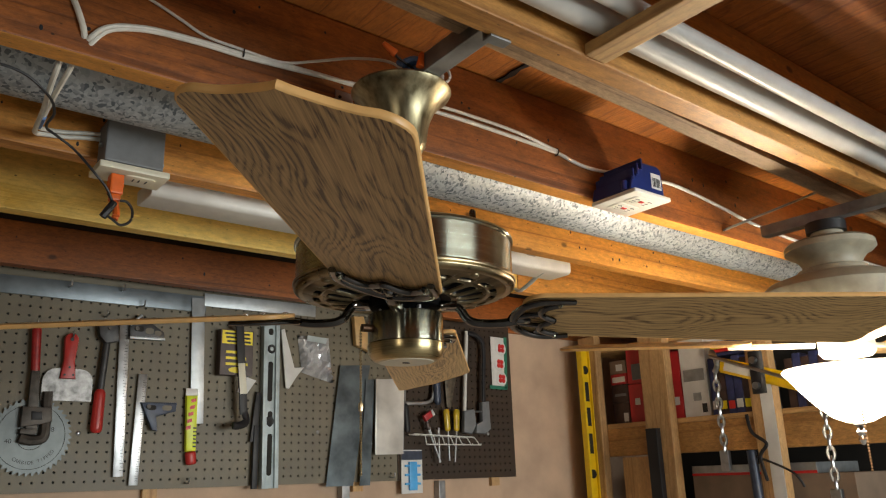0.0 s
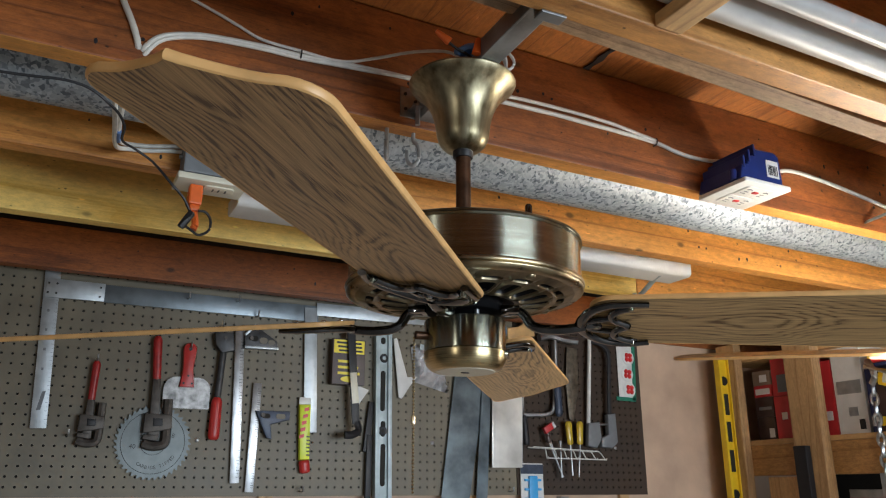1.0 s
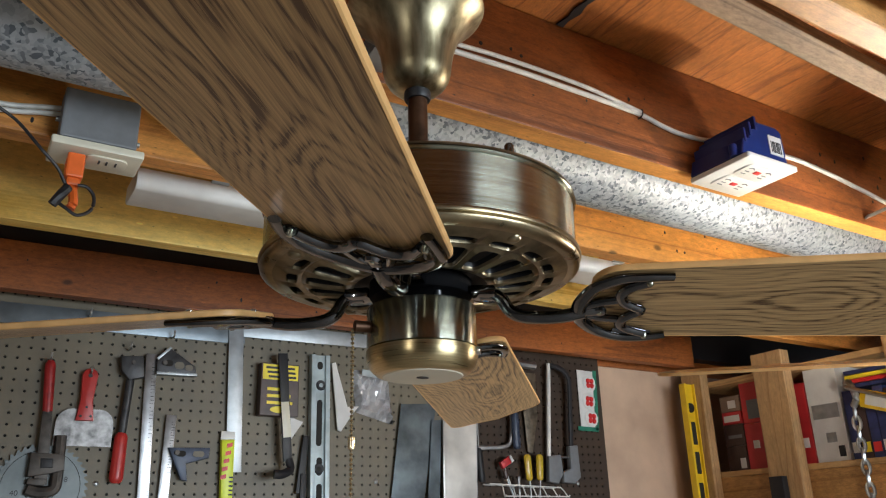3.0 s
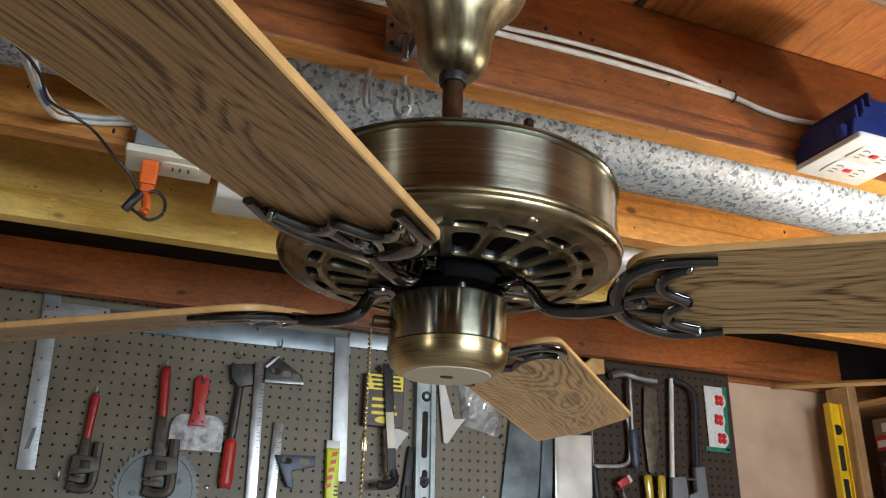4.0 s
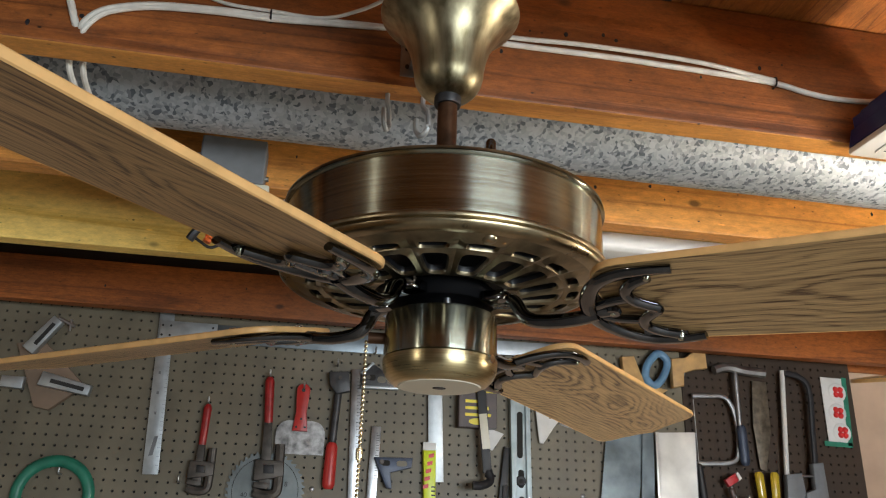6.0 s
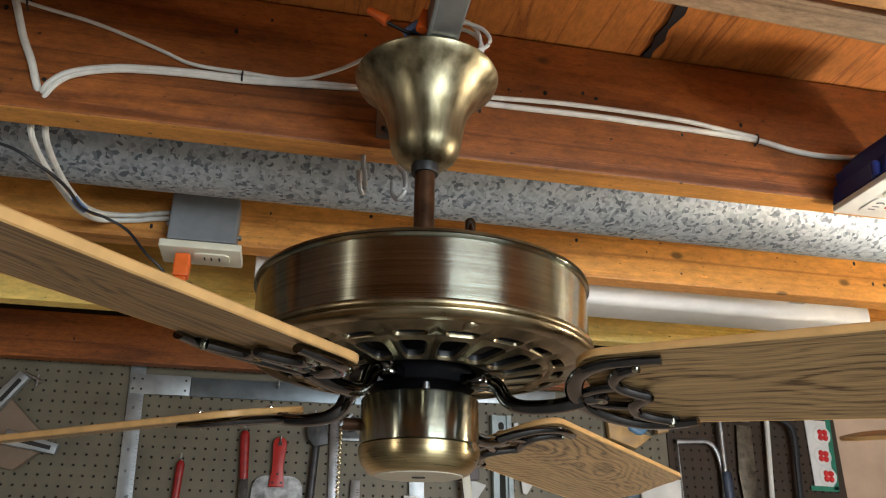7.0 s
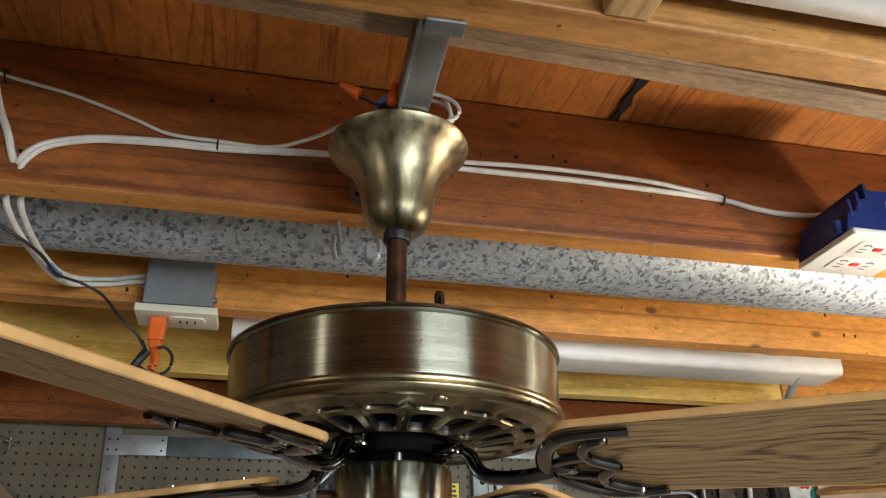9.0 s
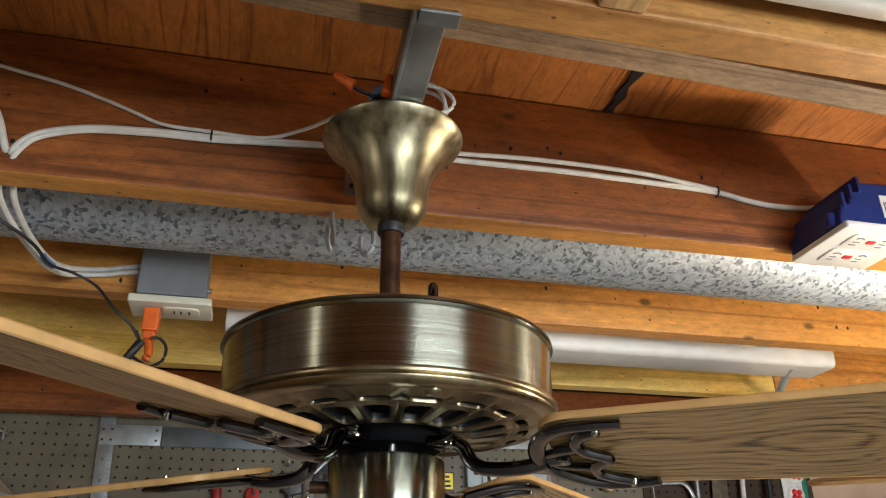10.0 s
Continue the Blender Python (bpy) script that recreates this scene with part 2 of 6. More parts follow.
def brushed(name, light, dark, rough=0.3, stretch=(6, 6, 400), blotch=14, lines=0.94):
    """Brushed plated metal with fine lines round z and soft tarnish."""
    m = bpy.data.materials.new(name)
    m.use_nodes = True
    nt = m.node_tree
    L, N = nt.links.new, nt.nodes.new
    b = nt.nodes["Principled BSDF"]
    b.inputs["Metallic"].default_value = 1.0
    co, mp = N("ShaderNodeTexCoord"), N("ShaderNodeMapping")
    mp.inputs["Scale"].default_value = stretch
    L(co.outputs["Object"], mp.inputs["Vector"])
    n, n2 = N("ShaderNodeTexNoise"), N("ShaderNodeTexNoise")
    n.inputs["Scale"].default_value, n.inputs["Detail"].default_value = 1.0, 5
    n2.inputs["Scale"].default_value, n2.inputs["Detail"].default_value = blotch, 5
    L(mp.outputs["Vector"], n.inputs["Vector"]); L(co.outputs["Object"], n2.inputs["Vector"])
    ad = N("ShaderNodeMath"); ad.operation = "ADD"
    L(n.outputs["Fac"], ad.inputs[0]); L(n2.outputs["Fac"], ad.inputs[1])
    rp = N("ShaderNodeValToRGB")
    rp.color_ramp.elements[0].color, rp.color_ramp.elements[1].color = (*dark, 1), (*light, 1)
    rp.color_ramp.elements[0].position, rp.color_ramp.elements[1].position = 0.36, 0.64
    hf = N("ShaderNodeMath"); hf.operation = "MULTIPLY"; hf.inputs[1].default_value = 0.5
    L(ad.outputs[0], hf.inputs[0]); L(hf.outputs[0], rp.inputs["Fac"]); L(rp.outputs["Color"], b.inputs["Base Color"])
    mr = N("ShaderNodeMapRange")
    mr.inputs["To Min"].default_value, mr.inputs["To Max"].default_value = rough * 0.7, rough * 1.4
    L(n.outputs["Fac"], mr.inputs["Value"]); L(mr.outputs["Result"], b.inputs["Roughness"])
    bp = N("ShaderNodeBump")
    bp.inputs["Strength"].default_value, bp.inputs["Distance"].default_value = 0.05, 0.0003
    if lines:
        tg = N("ShaderNodeTangent"); tg.direction_type, tg.axis = "RADIAL", "Z"
        L(tg.outputs["Tangent"], b.inputs["Tangent"])
        b.inputs["Anisotropic"].default_value, b.inputs["Anisotropic Rotation"].default_value = lines, 0.25
    L(n.outputs["Fac"], bp.inputs["Height"]); L(bp.outputs["Normal"], b.inputs["Normal"])
    return m


def galvanised(name):
    m = bpy.data.materials.new(name)
    m.use_nodes = True
    nt = m.node_tree
    L, N = nt.links.new, nt.nodes.new
    b = nt.nodes["Principled BSDF"]
    b.inputs["Metallic"].default_value = 0.5
    co = N("ShaderNodeTexCoord")
    ds = N("ShaderNodeTexNoise"); ds.inputs["Scale"].default_value = 60
    mv = N("ShaderNodeVectorMath"); mv.operation = "MULTIPLY_ADD"; mv.inputs[1].default_value = (0.012,) * 3
    L(co.outputs["Object"], ds.inputs["Vector"]); L(ds.outputs["Color"], mv.inputs[0]); L(co.outputs["Object"], mv.inputs[2])
    vo = N("ShaderNodeTexVoronoi"); vo.inputs["Scale"].default_value = 185
    L(mv.outputs[0], vo.inputs["Vector"])
    rp = N("ShaderNodeValToRGB")
    e = rp.color_ramp.elements
    e[0].color, e[1].color = (0.13, 0.155, 0.18, 1), (0.47, 0.515, 0.55, 1)
    e[0].position, e[1].position = 0.06, 0.9
    mid = e.new(0.32)
    mid.color = (0.34, 0.38, 0.41, 1)
    sp = N("ShaderNodeSeparateColor")
    L(vo.outputs["Color"], sp.inputs[0]); L(sp.outputs[0], rp.inputs["Fac"]); L(rp.outputs["Color"], b.inputs["Base Color"])
    mr = N("ShaderNodeMapRange")
    mr.inputs["To Min"].default_value, mr.inputs["To Max"].default_value = 0.46, 0.72
    L(sp.outputs[1], mr.inputs["Value"]); L(mr.outputs["Result"], b.inputs["Roughness"])
    return m


M_joist = wood("joist_wood", (0.37, 0.110, 0.022), (0.19, 0.052, 0.0105), 0.55, (0.45, 9, 9), 5, 0.75, True, 0.42, fibre=1.15, bump=0.5)
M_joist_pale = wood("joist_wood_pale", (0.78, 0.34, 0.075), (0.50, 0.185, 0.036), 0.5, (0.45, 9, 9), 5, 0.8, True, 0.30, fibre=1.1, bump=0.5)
M_joist_mid = wood("joist_wood_golden", (0.56, 0.27, 0.075), (0.34, 0.14, 0.034), 0.5, (0.45, 9, 9), 5, 0.8, True, 0.32, fibre=1.1, bump=0.5)
M_yellow = wood("yellow_wood", (0.95, 0.67, 0.19), (0.72, 0.43, 0.07), 0.5, (0.5, 8, 8), 5, 0.7, True, 0.22, fibre=0.9)
M_strip = wood("furring_wood", (0.40, 0.275, 0.17), (0.22, 0.14, 0.08), 0.7, (0.6, 26, 26), 5, 0.8, False, 0.4, fibre=0.9)
M_ply = wood("plywood", (0.50, 0.174, 0.036), (0.25, 0.073, 0.0145), 0.5, (22, 1.6, 22), 6, 0.75, False, 0.35, late=0.8, warp=0.8, fibre=1.1, bump=0.4)
M_batten = wood("batten_wood", (0.62, 0.38, 0.16), (0.42, 0.23, 0.09), 0.6, (12, 0.7, 12), 5, 0.7, False, 0.2)
M_rail = wood("rail_wood", (0.58, 0.30, 0.10), (0.36, 0.165, 0.05), 0.6, (9, 0.5, 9), 6, 0.9, False, 0.4, fibre=0.85)
M_post = wood("post_wood", (0.60, 0.36, 0.16), (0.42, 0.22, 0.09), 0.6, (14, 14, 0.7), 5, 0.7, False, 0.25)
M_oak = oak("oak_laminate", (0.62, 0.405, 0.185), (0.105, 0.052, 0.021))
M_edge = mat("blade_edge_banding", (0.72, 0.42, 0.165), 0.4, 0, 60, 0.12)
M_brass_bowl = brushed("polished_brass", (0.64, 0.53, 0.31), (0.36, 0.285, 0.15), 0.29, (30, 30, 900), 10, 0.6)
M_brass = brushed("antique_brass", (0.58, 0.60, 0.49), (0.15, 0.15, 0.115), 0.22, (2.5, 2.5, 2800), 8)
M_brass_v = brushed("antique_brass_canopy", (0.56, 0.50, 0.33), (0.10, 0.082, 0.042), 0.38, (75, 75, 3), 13, 0.3)
M_gun = mat("gunmetal_plating", (0.13, 0.135, 0.145), 0.065, 1.0, 30, 0.35)
M_grille = mat("grille_metal", (0.24, 0.20, 0.13), 0.32, 1.0, 45, 0.4)
M_black = mat("black_paint", (0.010, 0.010, 0.012), 0.5, 0, 20, 0.3)
M_hub = mat("matt_black_hub", (0.003, 0.003, 0.0035), 0.7, 0, 30, 0.3)
M_hub.node_tree.nodes["Principled BSDF"].inputs["Specular IOR Level"].default_value = 0.06
M_rust = mat("rod_brown", (0.075, 0.036, 0.018), 0.42, 0.7, 60, 0.4)
M_steel = mat("zinc_steel", (0.46, 0.475, 0.49), 0.33, 1.0, 40, 0.2, 0.05)
M_dullsteel = mat("dull_steel", (0.34, 0.34, 0.34), 0.42, 1.0, 25, 0.35, 0.05)
M_alu = mat("aluminium", (0.40, 0.43, 0.445), 0.42, 0.7, 35, 0.16, 0.05)
M_bronze = mat("dark_bronze", (0.27, 0.22, 0.135), 0.28, 1.0, 34, 0.5)
M_castiron = mat("cast_iron", (0.085, 0.075, 0.066), 0.5, 0.6, 40, 0.4, 0.15)
M_tarnish = mat("tarnished_steel", (0.27, 0.265, 0.26), 0.4, 0.7, 55, 0.6, 0.05)
# browned steel, darkened as well for the dim right end of the board
M_tarnish_dark = mat("browned_steel", (0.14, 0.115, 0.085), 0.5, 0.6, 55, 0.5, 0.05)
M_lime = mat("lime_print", (0.72, 0.82, 0.04), 0.35, 0, 30, 0.12)
M_darkiron = mat("dark_forged_iron", (0.05, 0.05, 0.052), 0.42, 0.4, 40, 0.4, 0.1)
# dark brown board, its colour lowered further to paint in weaker light
M_peg_dark = mat("pegboard_dark_brown", (0.038, 0.021, 0.0105), 0.65, 0, 9, 0.22, 0.08, 300)
M_bladesteel = mat("saw_blade_steel", (0.155, 0.175, 0.175), 0.45, 0.5, 14, 0.3, 0.05)
# pale base and reduced metallic paint a lamp's reflection onto the polished saw
M_polished = mat("plate_painted_sheen", (0.66, 0.65, 0.61), 0.36, 0.55, 9, 0.28)
M_clear = mat("glossy_clear_plastic", (0.55, 0.56, 0.58), 0.12, 0.35, 25, 0.4)
M_zincbar = mat("zinc_bar", (0.31, 0.335, 0.345), 0.42, 0.65, 18, 0.4, 0.05)
M_chain = mat("brass_chain", (0.80, 0.70, 0.48), 0.25, 1.0)
M_galv = galvanised("galvanised_sheet")
M_chrome = mat("chrome", (0.8, 0.8, 0.8), 0.1, 1.0)
M_white = mat("white_plastic", (0.75, 0.74, 0.70), 0.35, 0, 30, 0.06)
M_pipe = mat("pipe_plastic", (0.50, 0.50, 0.485), 0.4, 0, 30, 0.08)
M_cable = mat("white_cable", (0.66, 0.64, 0.58), 0.42, 0, 60, 0.12)
M_cream = mat("cream_plastic", (0.68, 0.65, 0.52), 0.35, 0, 30, 0.05)
M_grey = mat("grey_box", (0.175, 0.185, 0.195), 0.5, 0, 60, 0.08, 0.1)
M_blue = mat("blue_plastic", (0.012, 0.03, 0.16), 0.35, 0, 50, 0.12)
M_orange = mat("orange_plastic", (0.80, 0.14, 0.02), 0.4, 0, 60, 0.1)
M_red = mat("red_paint", (0.33, 0.016, 0.016), 0.35, 0, 60, 0.25)
M_redplastic = mat("red_plastic", (0.48, 0.03, 0.025), 0.35, 0, 60, 0.12)
M_peg = mat("pegboard_brown", (0.160, 0.138, 0.094), 0.5, 0, 9, 0.2, 0.08, 300)
# near-black colour that paints shade into holes, slots and recesses
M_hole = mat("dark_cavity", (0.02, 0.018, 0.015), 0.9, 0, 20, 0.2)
M_plaster = mat("peach_plaster", (0.53, 0.37, 0.26), 0.75, 0, 7, 0.16, 0.2, 60)
# for walls out of view, kept dark to hold down bounced light
M_wall = mat("unseen_dark_wall", (0.14, 0.13, 0.115), 0.8, 0, 5, 0.15, 0.2, 60)
M_floor = mat("concrete_floor", (0.42, 0.40, 0.36), 0.7, 0, 4, 0.25, 0.2, 80)
M_bluesteel = mat("blued_steel", (0.17, 0.20, 0.22), 0.38, 0.7, 12, 0.4)
M_sawsteel = mat("blued_saw_steel", (0.095, 0.118, 0.132), 0.34, 0.7, 16, 0.45)
M_green = mat("green_paint", (0.02, 0.19, 0.12), 0.4, 0, 40, 0.2)
M_yel = mat("yellow_paint", (0.85, 0.55, 0.02), 0.35, 0, 30, 0.08)
M_navy = mat("navy_casting", (0.04, 0.055, 0.09), 0.4, 0.2, 40, 0.3)
M_paleblue = mat("pale_blue_paint", (0.42, 0.50, 0.52), 0.4, 0.1, 20, 0.2)
M_bluehandle = mat("blue_handle_paint", (0.12, 0.25, 0.40), 0.4, 0, 30, 0.25)
M_skyblue = mat("sky_blue_plastic", (0.06, 0.40, 0.80), 0.4, 0, 30, 0.1)
M_card = mat("dark_packaging", (0.06, 0.035, 0.03), 0.4, 0, 30, 0.3)
M_paper = mat("white_card", (0.70, 0.70, 0.68), 0.6, 0, 20, 0.08)
M_redcard = mat("red_card", (0.50, 0.03, 0.035), 0.4, 0, 20, 0.12)
M_bluecard = mat("dark_blue_card", (0.03, 0.04, 0.12), 0.4, 0, 30, 0.4)
M_brownbox = mat("brown_cardboard", (0.24, 0.17, 0.12), 0.8, 0, 15, 0.15)
M_amber = mat("amber_handle", (0.50, 0.34, 0.03), 0.15, 0, 30, 0.1, 0, 200, 0.5)
M_tan = mat("pale_wood_handle", (0.55, 0.34, 0.14), 0.5, 0, 30, 0.2)
M_washed = mat("washed_plastic", (0.34, 0.31, 0.235), 0.5, 0, 30, 0.2)
M_ink = mat("black_ink", (0.02, 0.02, 0.02), 0.5)
M_yellowprint = mat("yellow_print", (0.85, 0.68, 0.03), 0.4)
M_redprint = mat("red_print", (0.65, 0.03, 0.03), 0.4)
M_nylon = mat("blue_tape", (0.10, 0.20, 0.42), 0.5, 0, 40, 0.2)
M_copper = mat("bare_copper", (0.60, 0.38, 0.22), 0.3, 1.0)

M_glow = bpy.data.materials.new("lit_opal_glass")
M_glow.use_nodes = True
g = M_glow.node_tree.nodes["Principled BSDF"]
g.inputs["Base Color"].default_value = (0.9, 0.88, 0.82, 1)
g.inputs["Emission Color"].default_value = (1.0, 0.93, 0.80, 1)
g.inputs["Emission Strength"].default_value = 9.0


# ---------------------------------------------------------------- mesh helpers
def mesh_of(bm, name, material, smooth=False):
    me = bpy.data.meshes.new(name)
    bmesh.ops.recalc_face_normals(bm, faces=bm.faces)
    bm.to_mesh(me)
    bm.free()
    if material:
        me.materials.append(material)
    if smooth:
        me.shade_smooth()
        me.set_sharp_from_angle(angle=radians(38))
    return me


def part(name, bm, material, parent=None, label="", smooth=True, m=None):
    ob = new(name, mesh_of(bm, name, material, smooth))
    if m is not None:
        ob.matrix_basis = m
    if parent:
        ob.parent = parent
    if label:
        ob["label"] = label
    return ob


def thing(name, label, category, place=(0, 0, 0), group="", kind="", rot=(0, 0, 0)):
    ob = new(name)
    ob.empty_display_size = 0.02
    ob.matrix_basis = pose(*place, *rot)
    return tagged(ob, label, category, group, kind)


def box(x0, x1, y0, y1, z0, z1, bevel=0.0, bm=None, segments=2):
    b = bmesh.new()
    bmesh.ops.create_cube(b, size=1)
    for v in b.verts:
        v.co = Vector(((x0 + x1) / 2 + v.co.x * (x1 - x0), (y0 + y1) / 2 + v.co.y * (y1 - y0), (z0 + z1) / 2 + v.co.z * (z1 - z0)))
    if bevel:
        bmesh.ops.bevel(b, geom=list(b.edges), offset=bevel, segments=segments, affect="EDGES", profile=0.6)
    return join(bm, b)


def join(bm, extra, m=None):
    """Moves extra into bm (or returns it when there is no bm)."""
    if m is not None:
        bmesh.ops.transform(extra, matrix=m, verts=extra.verts)
    if bm is None:
        return extra
    me = bpy.data.meshes.new("tmp")
    extra.to_mesh(me)
    extra.free()
    bm.from_mesh(me)
    bpy.data.meshes.remove(me)
    return bm


def lathe(profile, segs=64, bm=None, m=None):
    """Turns (radius, z) pairs round z; a zero radius closes the end."""
    b = bmesh.new()
    rows = []
    for r, z in profile:
        if r <= 1e-6:
            rows.append([b.verts.new((0, 0, z))])
        else:
            rows.append([b.verts.new((r * math.cos(2 * math.pi * i / segs), r * math.sin(2 * math.pi * i / segs), z)) for i in range(segs)])
    for lo, hi in zip(rows, rows[1:]):
        for i in range(segs):
            j = (i + 1) % segs
            if len(lo) == 1 and len(hi) == 1:
                continue
            if len(lo) == 1:
                b.faces.new((lo[0], hi[i], hi[j]))
            elif len(hi) == 1:
                b.faces.new((lo[i], lo[j], hi[0]))
            else:
                b.faces.new((lo[i], lo[j], hi[j], hi[i]))
    return join(bm, b, m)


def smooth_path(pts, n=6, closed=False):
    """Catmull-Rom through the points."""
    p = [Vector(q) for q in pts]
    out, count = [], len(p)
    for i in range(count if closed else count - 1):
        if closed:
            a, b, c, d = p[i - 1], p[i], p[(i + 1) % count], p[(i + 2) % count]
        else:
            a, b, c, d = p[max(i - 1, 0)], p[i], p[i + 1], p[min(i + 2, count - 1)]
        for k in range(n):
            t = k / n
            out.append(0.5 * ((2 * b) + (c - a) * t + (2 * a - 5 * b + 4 * c - d) * t * t + (3 * b - a - 3 * c + d) * t ** 3))
    if not closed:
        out.append(p[-1])
    return out


def sweep(pts, radius, segs=8, bm=None, flat=1.0, up=(0, 0, 1), closed=False, taper=None):
    """A round (or flattened) rod along the points; flat scales it along the up side."""
    b = bmesh.new()
    rings = []
    count = len(pts)
    for i, q in enumerate(pts):
        if closed:
            d = (pts[(i + 1) % count] - pts[i - 1]).normalized()
        else:
            d = (pts[min(i + 1, count - 1)] - pts[max(i - 1, 0)]).normalized()
        u = Vector(up)
        if abs(d.dot(u)) > 0.95:
            u = Vector((1, 0, 0)) if abs(d.x) < 0.9 else Vector((0, 1, 0))
        s = d.cross(u).normalized()
        n = s.cross(d).normalized()
        r = radius * (taper(i / max(count - 1, 1)) if taper else 1)
        rings.append([b.verts.new(q + s * (r * math.cos(2 * math.pi * k / segs)) + n * (r * flat * math.sin(2 * math.pi * k / segs))) for k in range(segs)])
    pairs = list(zip(rings, rings[1:])) + ([(rings[-1], rings[0])] if closed else [])
    for lo, hi in pairs:
        for k in range(segs):
            j = (k + 1) % segs
            b.faces.new((lo[k], lo[j], hi[j], hi[k]))
    if not closed:
        b.faces.new(rings[0][::-1])
        b.faces.new(rings[-1])
    return join(bm, b)


def slab(outline, z0, z1, bevel=0.0, bm=None, m=None, segments=2):
    """A flat plate from an outline of (x, y), between z0 and z1."""
    b = bmesh.new()
    f = b.faces.new([b.verts.new((x, y, z0)) for x, y in outline])
    g2 = bmesh.ops.extrude_face_region(b, geom=[f])
    bmesh.ops.translate(b, verts=[v for v in g2["geom"] if isinstance(v, bmesh.types.BMVert)], vec=(0, 0, z1 - z0))
    if bevel:
        bmesh.ops.recalc_face_normals(b, faces=b.faces)
        flat_edges = [e for e in b.edges if abs(e.verts[0].co.z - e.verts[1].co.z) < 1e-7]
        bmesh.ops.bevel(b, geom=flat_edges, offset=bevel, segments=segments, affect="EDGES", profile=0.5)
    return join(bm, b, m)


def upright(outline, y_front, thick, bevel=0.0, bm=None, m=None):
    """A plate that stands against a wall: outline in (x, z), its front at y_front."""
    turn = Matrix(((1, 0, 0, 0), (0, 0, 1, y_front), (0, 1, 0, 0), (0, 0, 0, 1)))
    return slab(outline, 0, thick, bevel, bm, turn if m is None else m @ turn)


def arc(cx, cy, r, a0, a1, n=10):
    return [(cx + r * math.cos(radians(a0 + (a1 - a0) * i / n)), cy + r * math.sin(radians(a0 + (a1 - a0) * i / n))) for i in range(n + 1)]


def rounded(x0, x1, y0, y1, r, n=5):
    return arc(x1 - r, y0 + r, r, -90, 0, n) + arc(x1 - r, y1 - r, r, 0, 90, n) + arc(x0 + r, y1 - r, r, 90, 180, n) + arc(x0 + r, y0 + r, r, 180, 270, n)


def rod(a, b, r, segs=10, bm=None):
    return sweep([Vector(a), Vector(b)], r, segs, bm)


def structure(name, bm, material, label, smooth=False):
    return tagged(part(name, bm, material, smooth=smooth), label, "", "", "structure")


# ---------------------------------------------------------------- the room
FLOOR, JB, SUB = 0.0, 2.105, 2.305           # floor, underside of joists, underside of subfloor
# floor is out of view; its tone is set for light bounced upwards
tagged(structure("floor", box(-2.6, 3.4, -3.2, 1.75, -0.1, 0), M_floor, "grey concrete basement floor"), category="floor")
tagged(structure("wall_north", box(-2.6, 3.4, 1.43, 1.63, 0, 2.105, 0), M_plaster, "peach painted plaster basement wall"), category="wall")
# east, west and south walls: added out of view, dark to limit bounce
tagged(structure("wall_east", box(3.2, 3.4, -3.2, 1.43, 0, 2.105), M_wall, "plain dark wall out of view, limits bounced light"), category="wall")
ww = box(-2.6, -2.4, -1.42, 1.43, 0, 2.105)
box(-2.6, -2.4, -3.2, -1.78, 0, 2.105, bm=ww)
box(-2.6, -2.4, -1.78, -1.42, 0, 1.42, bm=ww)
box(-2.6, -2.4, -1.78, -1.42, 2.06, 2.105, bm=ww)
tagged(structure("wall_west", ww, M_wall, "plain dark wall out of view, limits bounced light"), category="wall")
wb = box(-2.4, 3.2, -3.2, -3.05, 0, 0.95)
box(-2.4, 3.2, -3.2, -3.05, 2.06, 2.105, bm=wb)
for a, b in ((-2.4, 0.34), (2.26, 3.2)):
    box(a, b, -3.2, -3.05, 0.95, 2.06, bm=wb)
tagged(structure("wall_south", wb, M_wall, "plain dark wall out of view with a wide window opening"), category="wall")

cb = box(-2.6, 0.334, -3.2, 1.75, SUB, SUB + 0.019)
box(0.340, 3.4, -3.2, 1.75, SUB, SUB + 0.019, bm=cb)
box(-2.6, 3.4, -3.2, 1.75, SUB + 0.022, SUB + 0.03, bm=cb)
tagged(structure("ceiling", cb, M_ply, "reddish plywood subfloor over open joists"), category="ceiling")


def joist(y0, y1, material, label, x0=-2.4, x1=3.2, z0=JB, z1=SUB - 0.002):
    ob = part("joist", box(x0, x1, y0, y1, z0, z1, 0.003), material, smooth=False)
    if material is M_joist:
        # scuffed lower edge; its paler wood also paints in light from below
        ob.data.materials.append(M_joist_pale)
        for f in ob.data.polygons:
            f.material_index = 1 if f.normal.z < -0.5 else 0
    return tagged(ob, label, "joist", "floor joists", "structure")


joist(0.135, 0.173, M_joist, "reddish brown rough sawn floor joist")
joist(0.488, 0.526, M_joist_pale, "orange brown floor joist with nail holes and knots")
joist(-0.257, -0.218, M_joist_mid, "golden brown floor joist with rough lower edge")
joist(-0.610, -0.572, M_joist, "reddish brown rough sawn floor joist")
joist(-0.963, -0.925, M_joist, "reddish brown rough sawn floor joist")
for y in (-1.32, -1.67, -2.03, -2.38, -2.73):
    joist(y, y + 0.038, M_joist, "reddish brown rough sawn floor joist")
joist(0.850, 0.888, M_yellow, "yellow tinted floor joist with dark knots", x1=1.06)
joist(0.850, 0.888, M_joist_pale, "orange brown floor joist with nail holes and knots", x0=1.063)
tagged(part("header_beam", box(-2.4, 1.95, 1.33, 1.368, 2.113, 2.231, 0.003), M_joist, smooth=False), "reddish brown header board above the pegboard", "beam", kind="structure")
# solid black strip stands in for the unlit gap above the header
tagged(part("vapour_barrier", box(-2.4, 3.2, 1.372, 1.428, 2.16, 2.303), M_black, smooth=False), "black strip painted as the dark gap above the header board", "membrane", kind="structure")
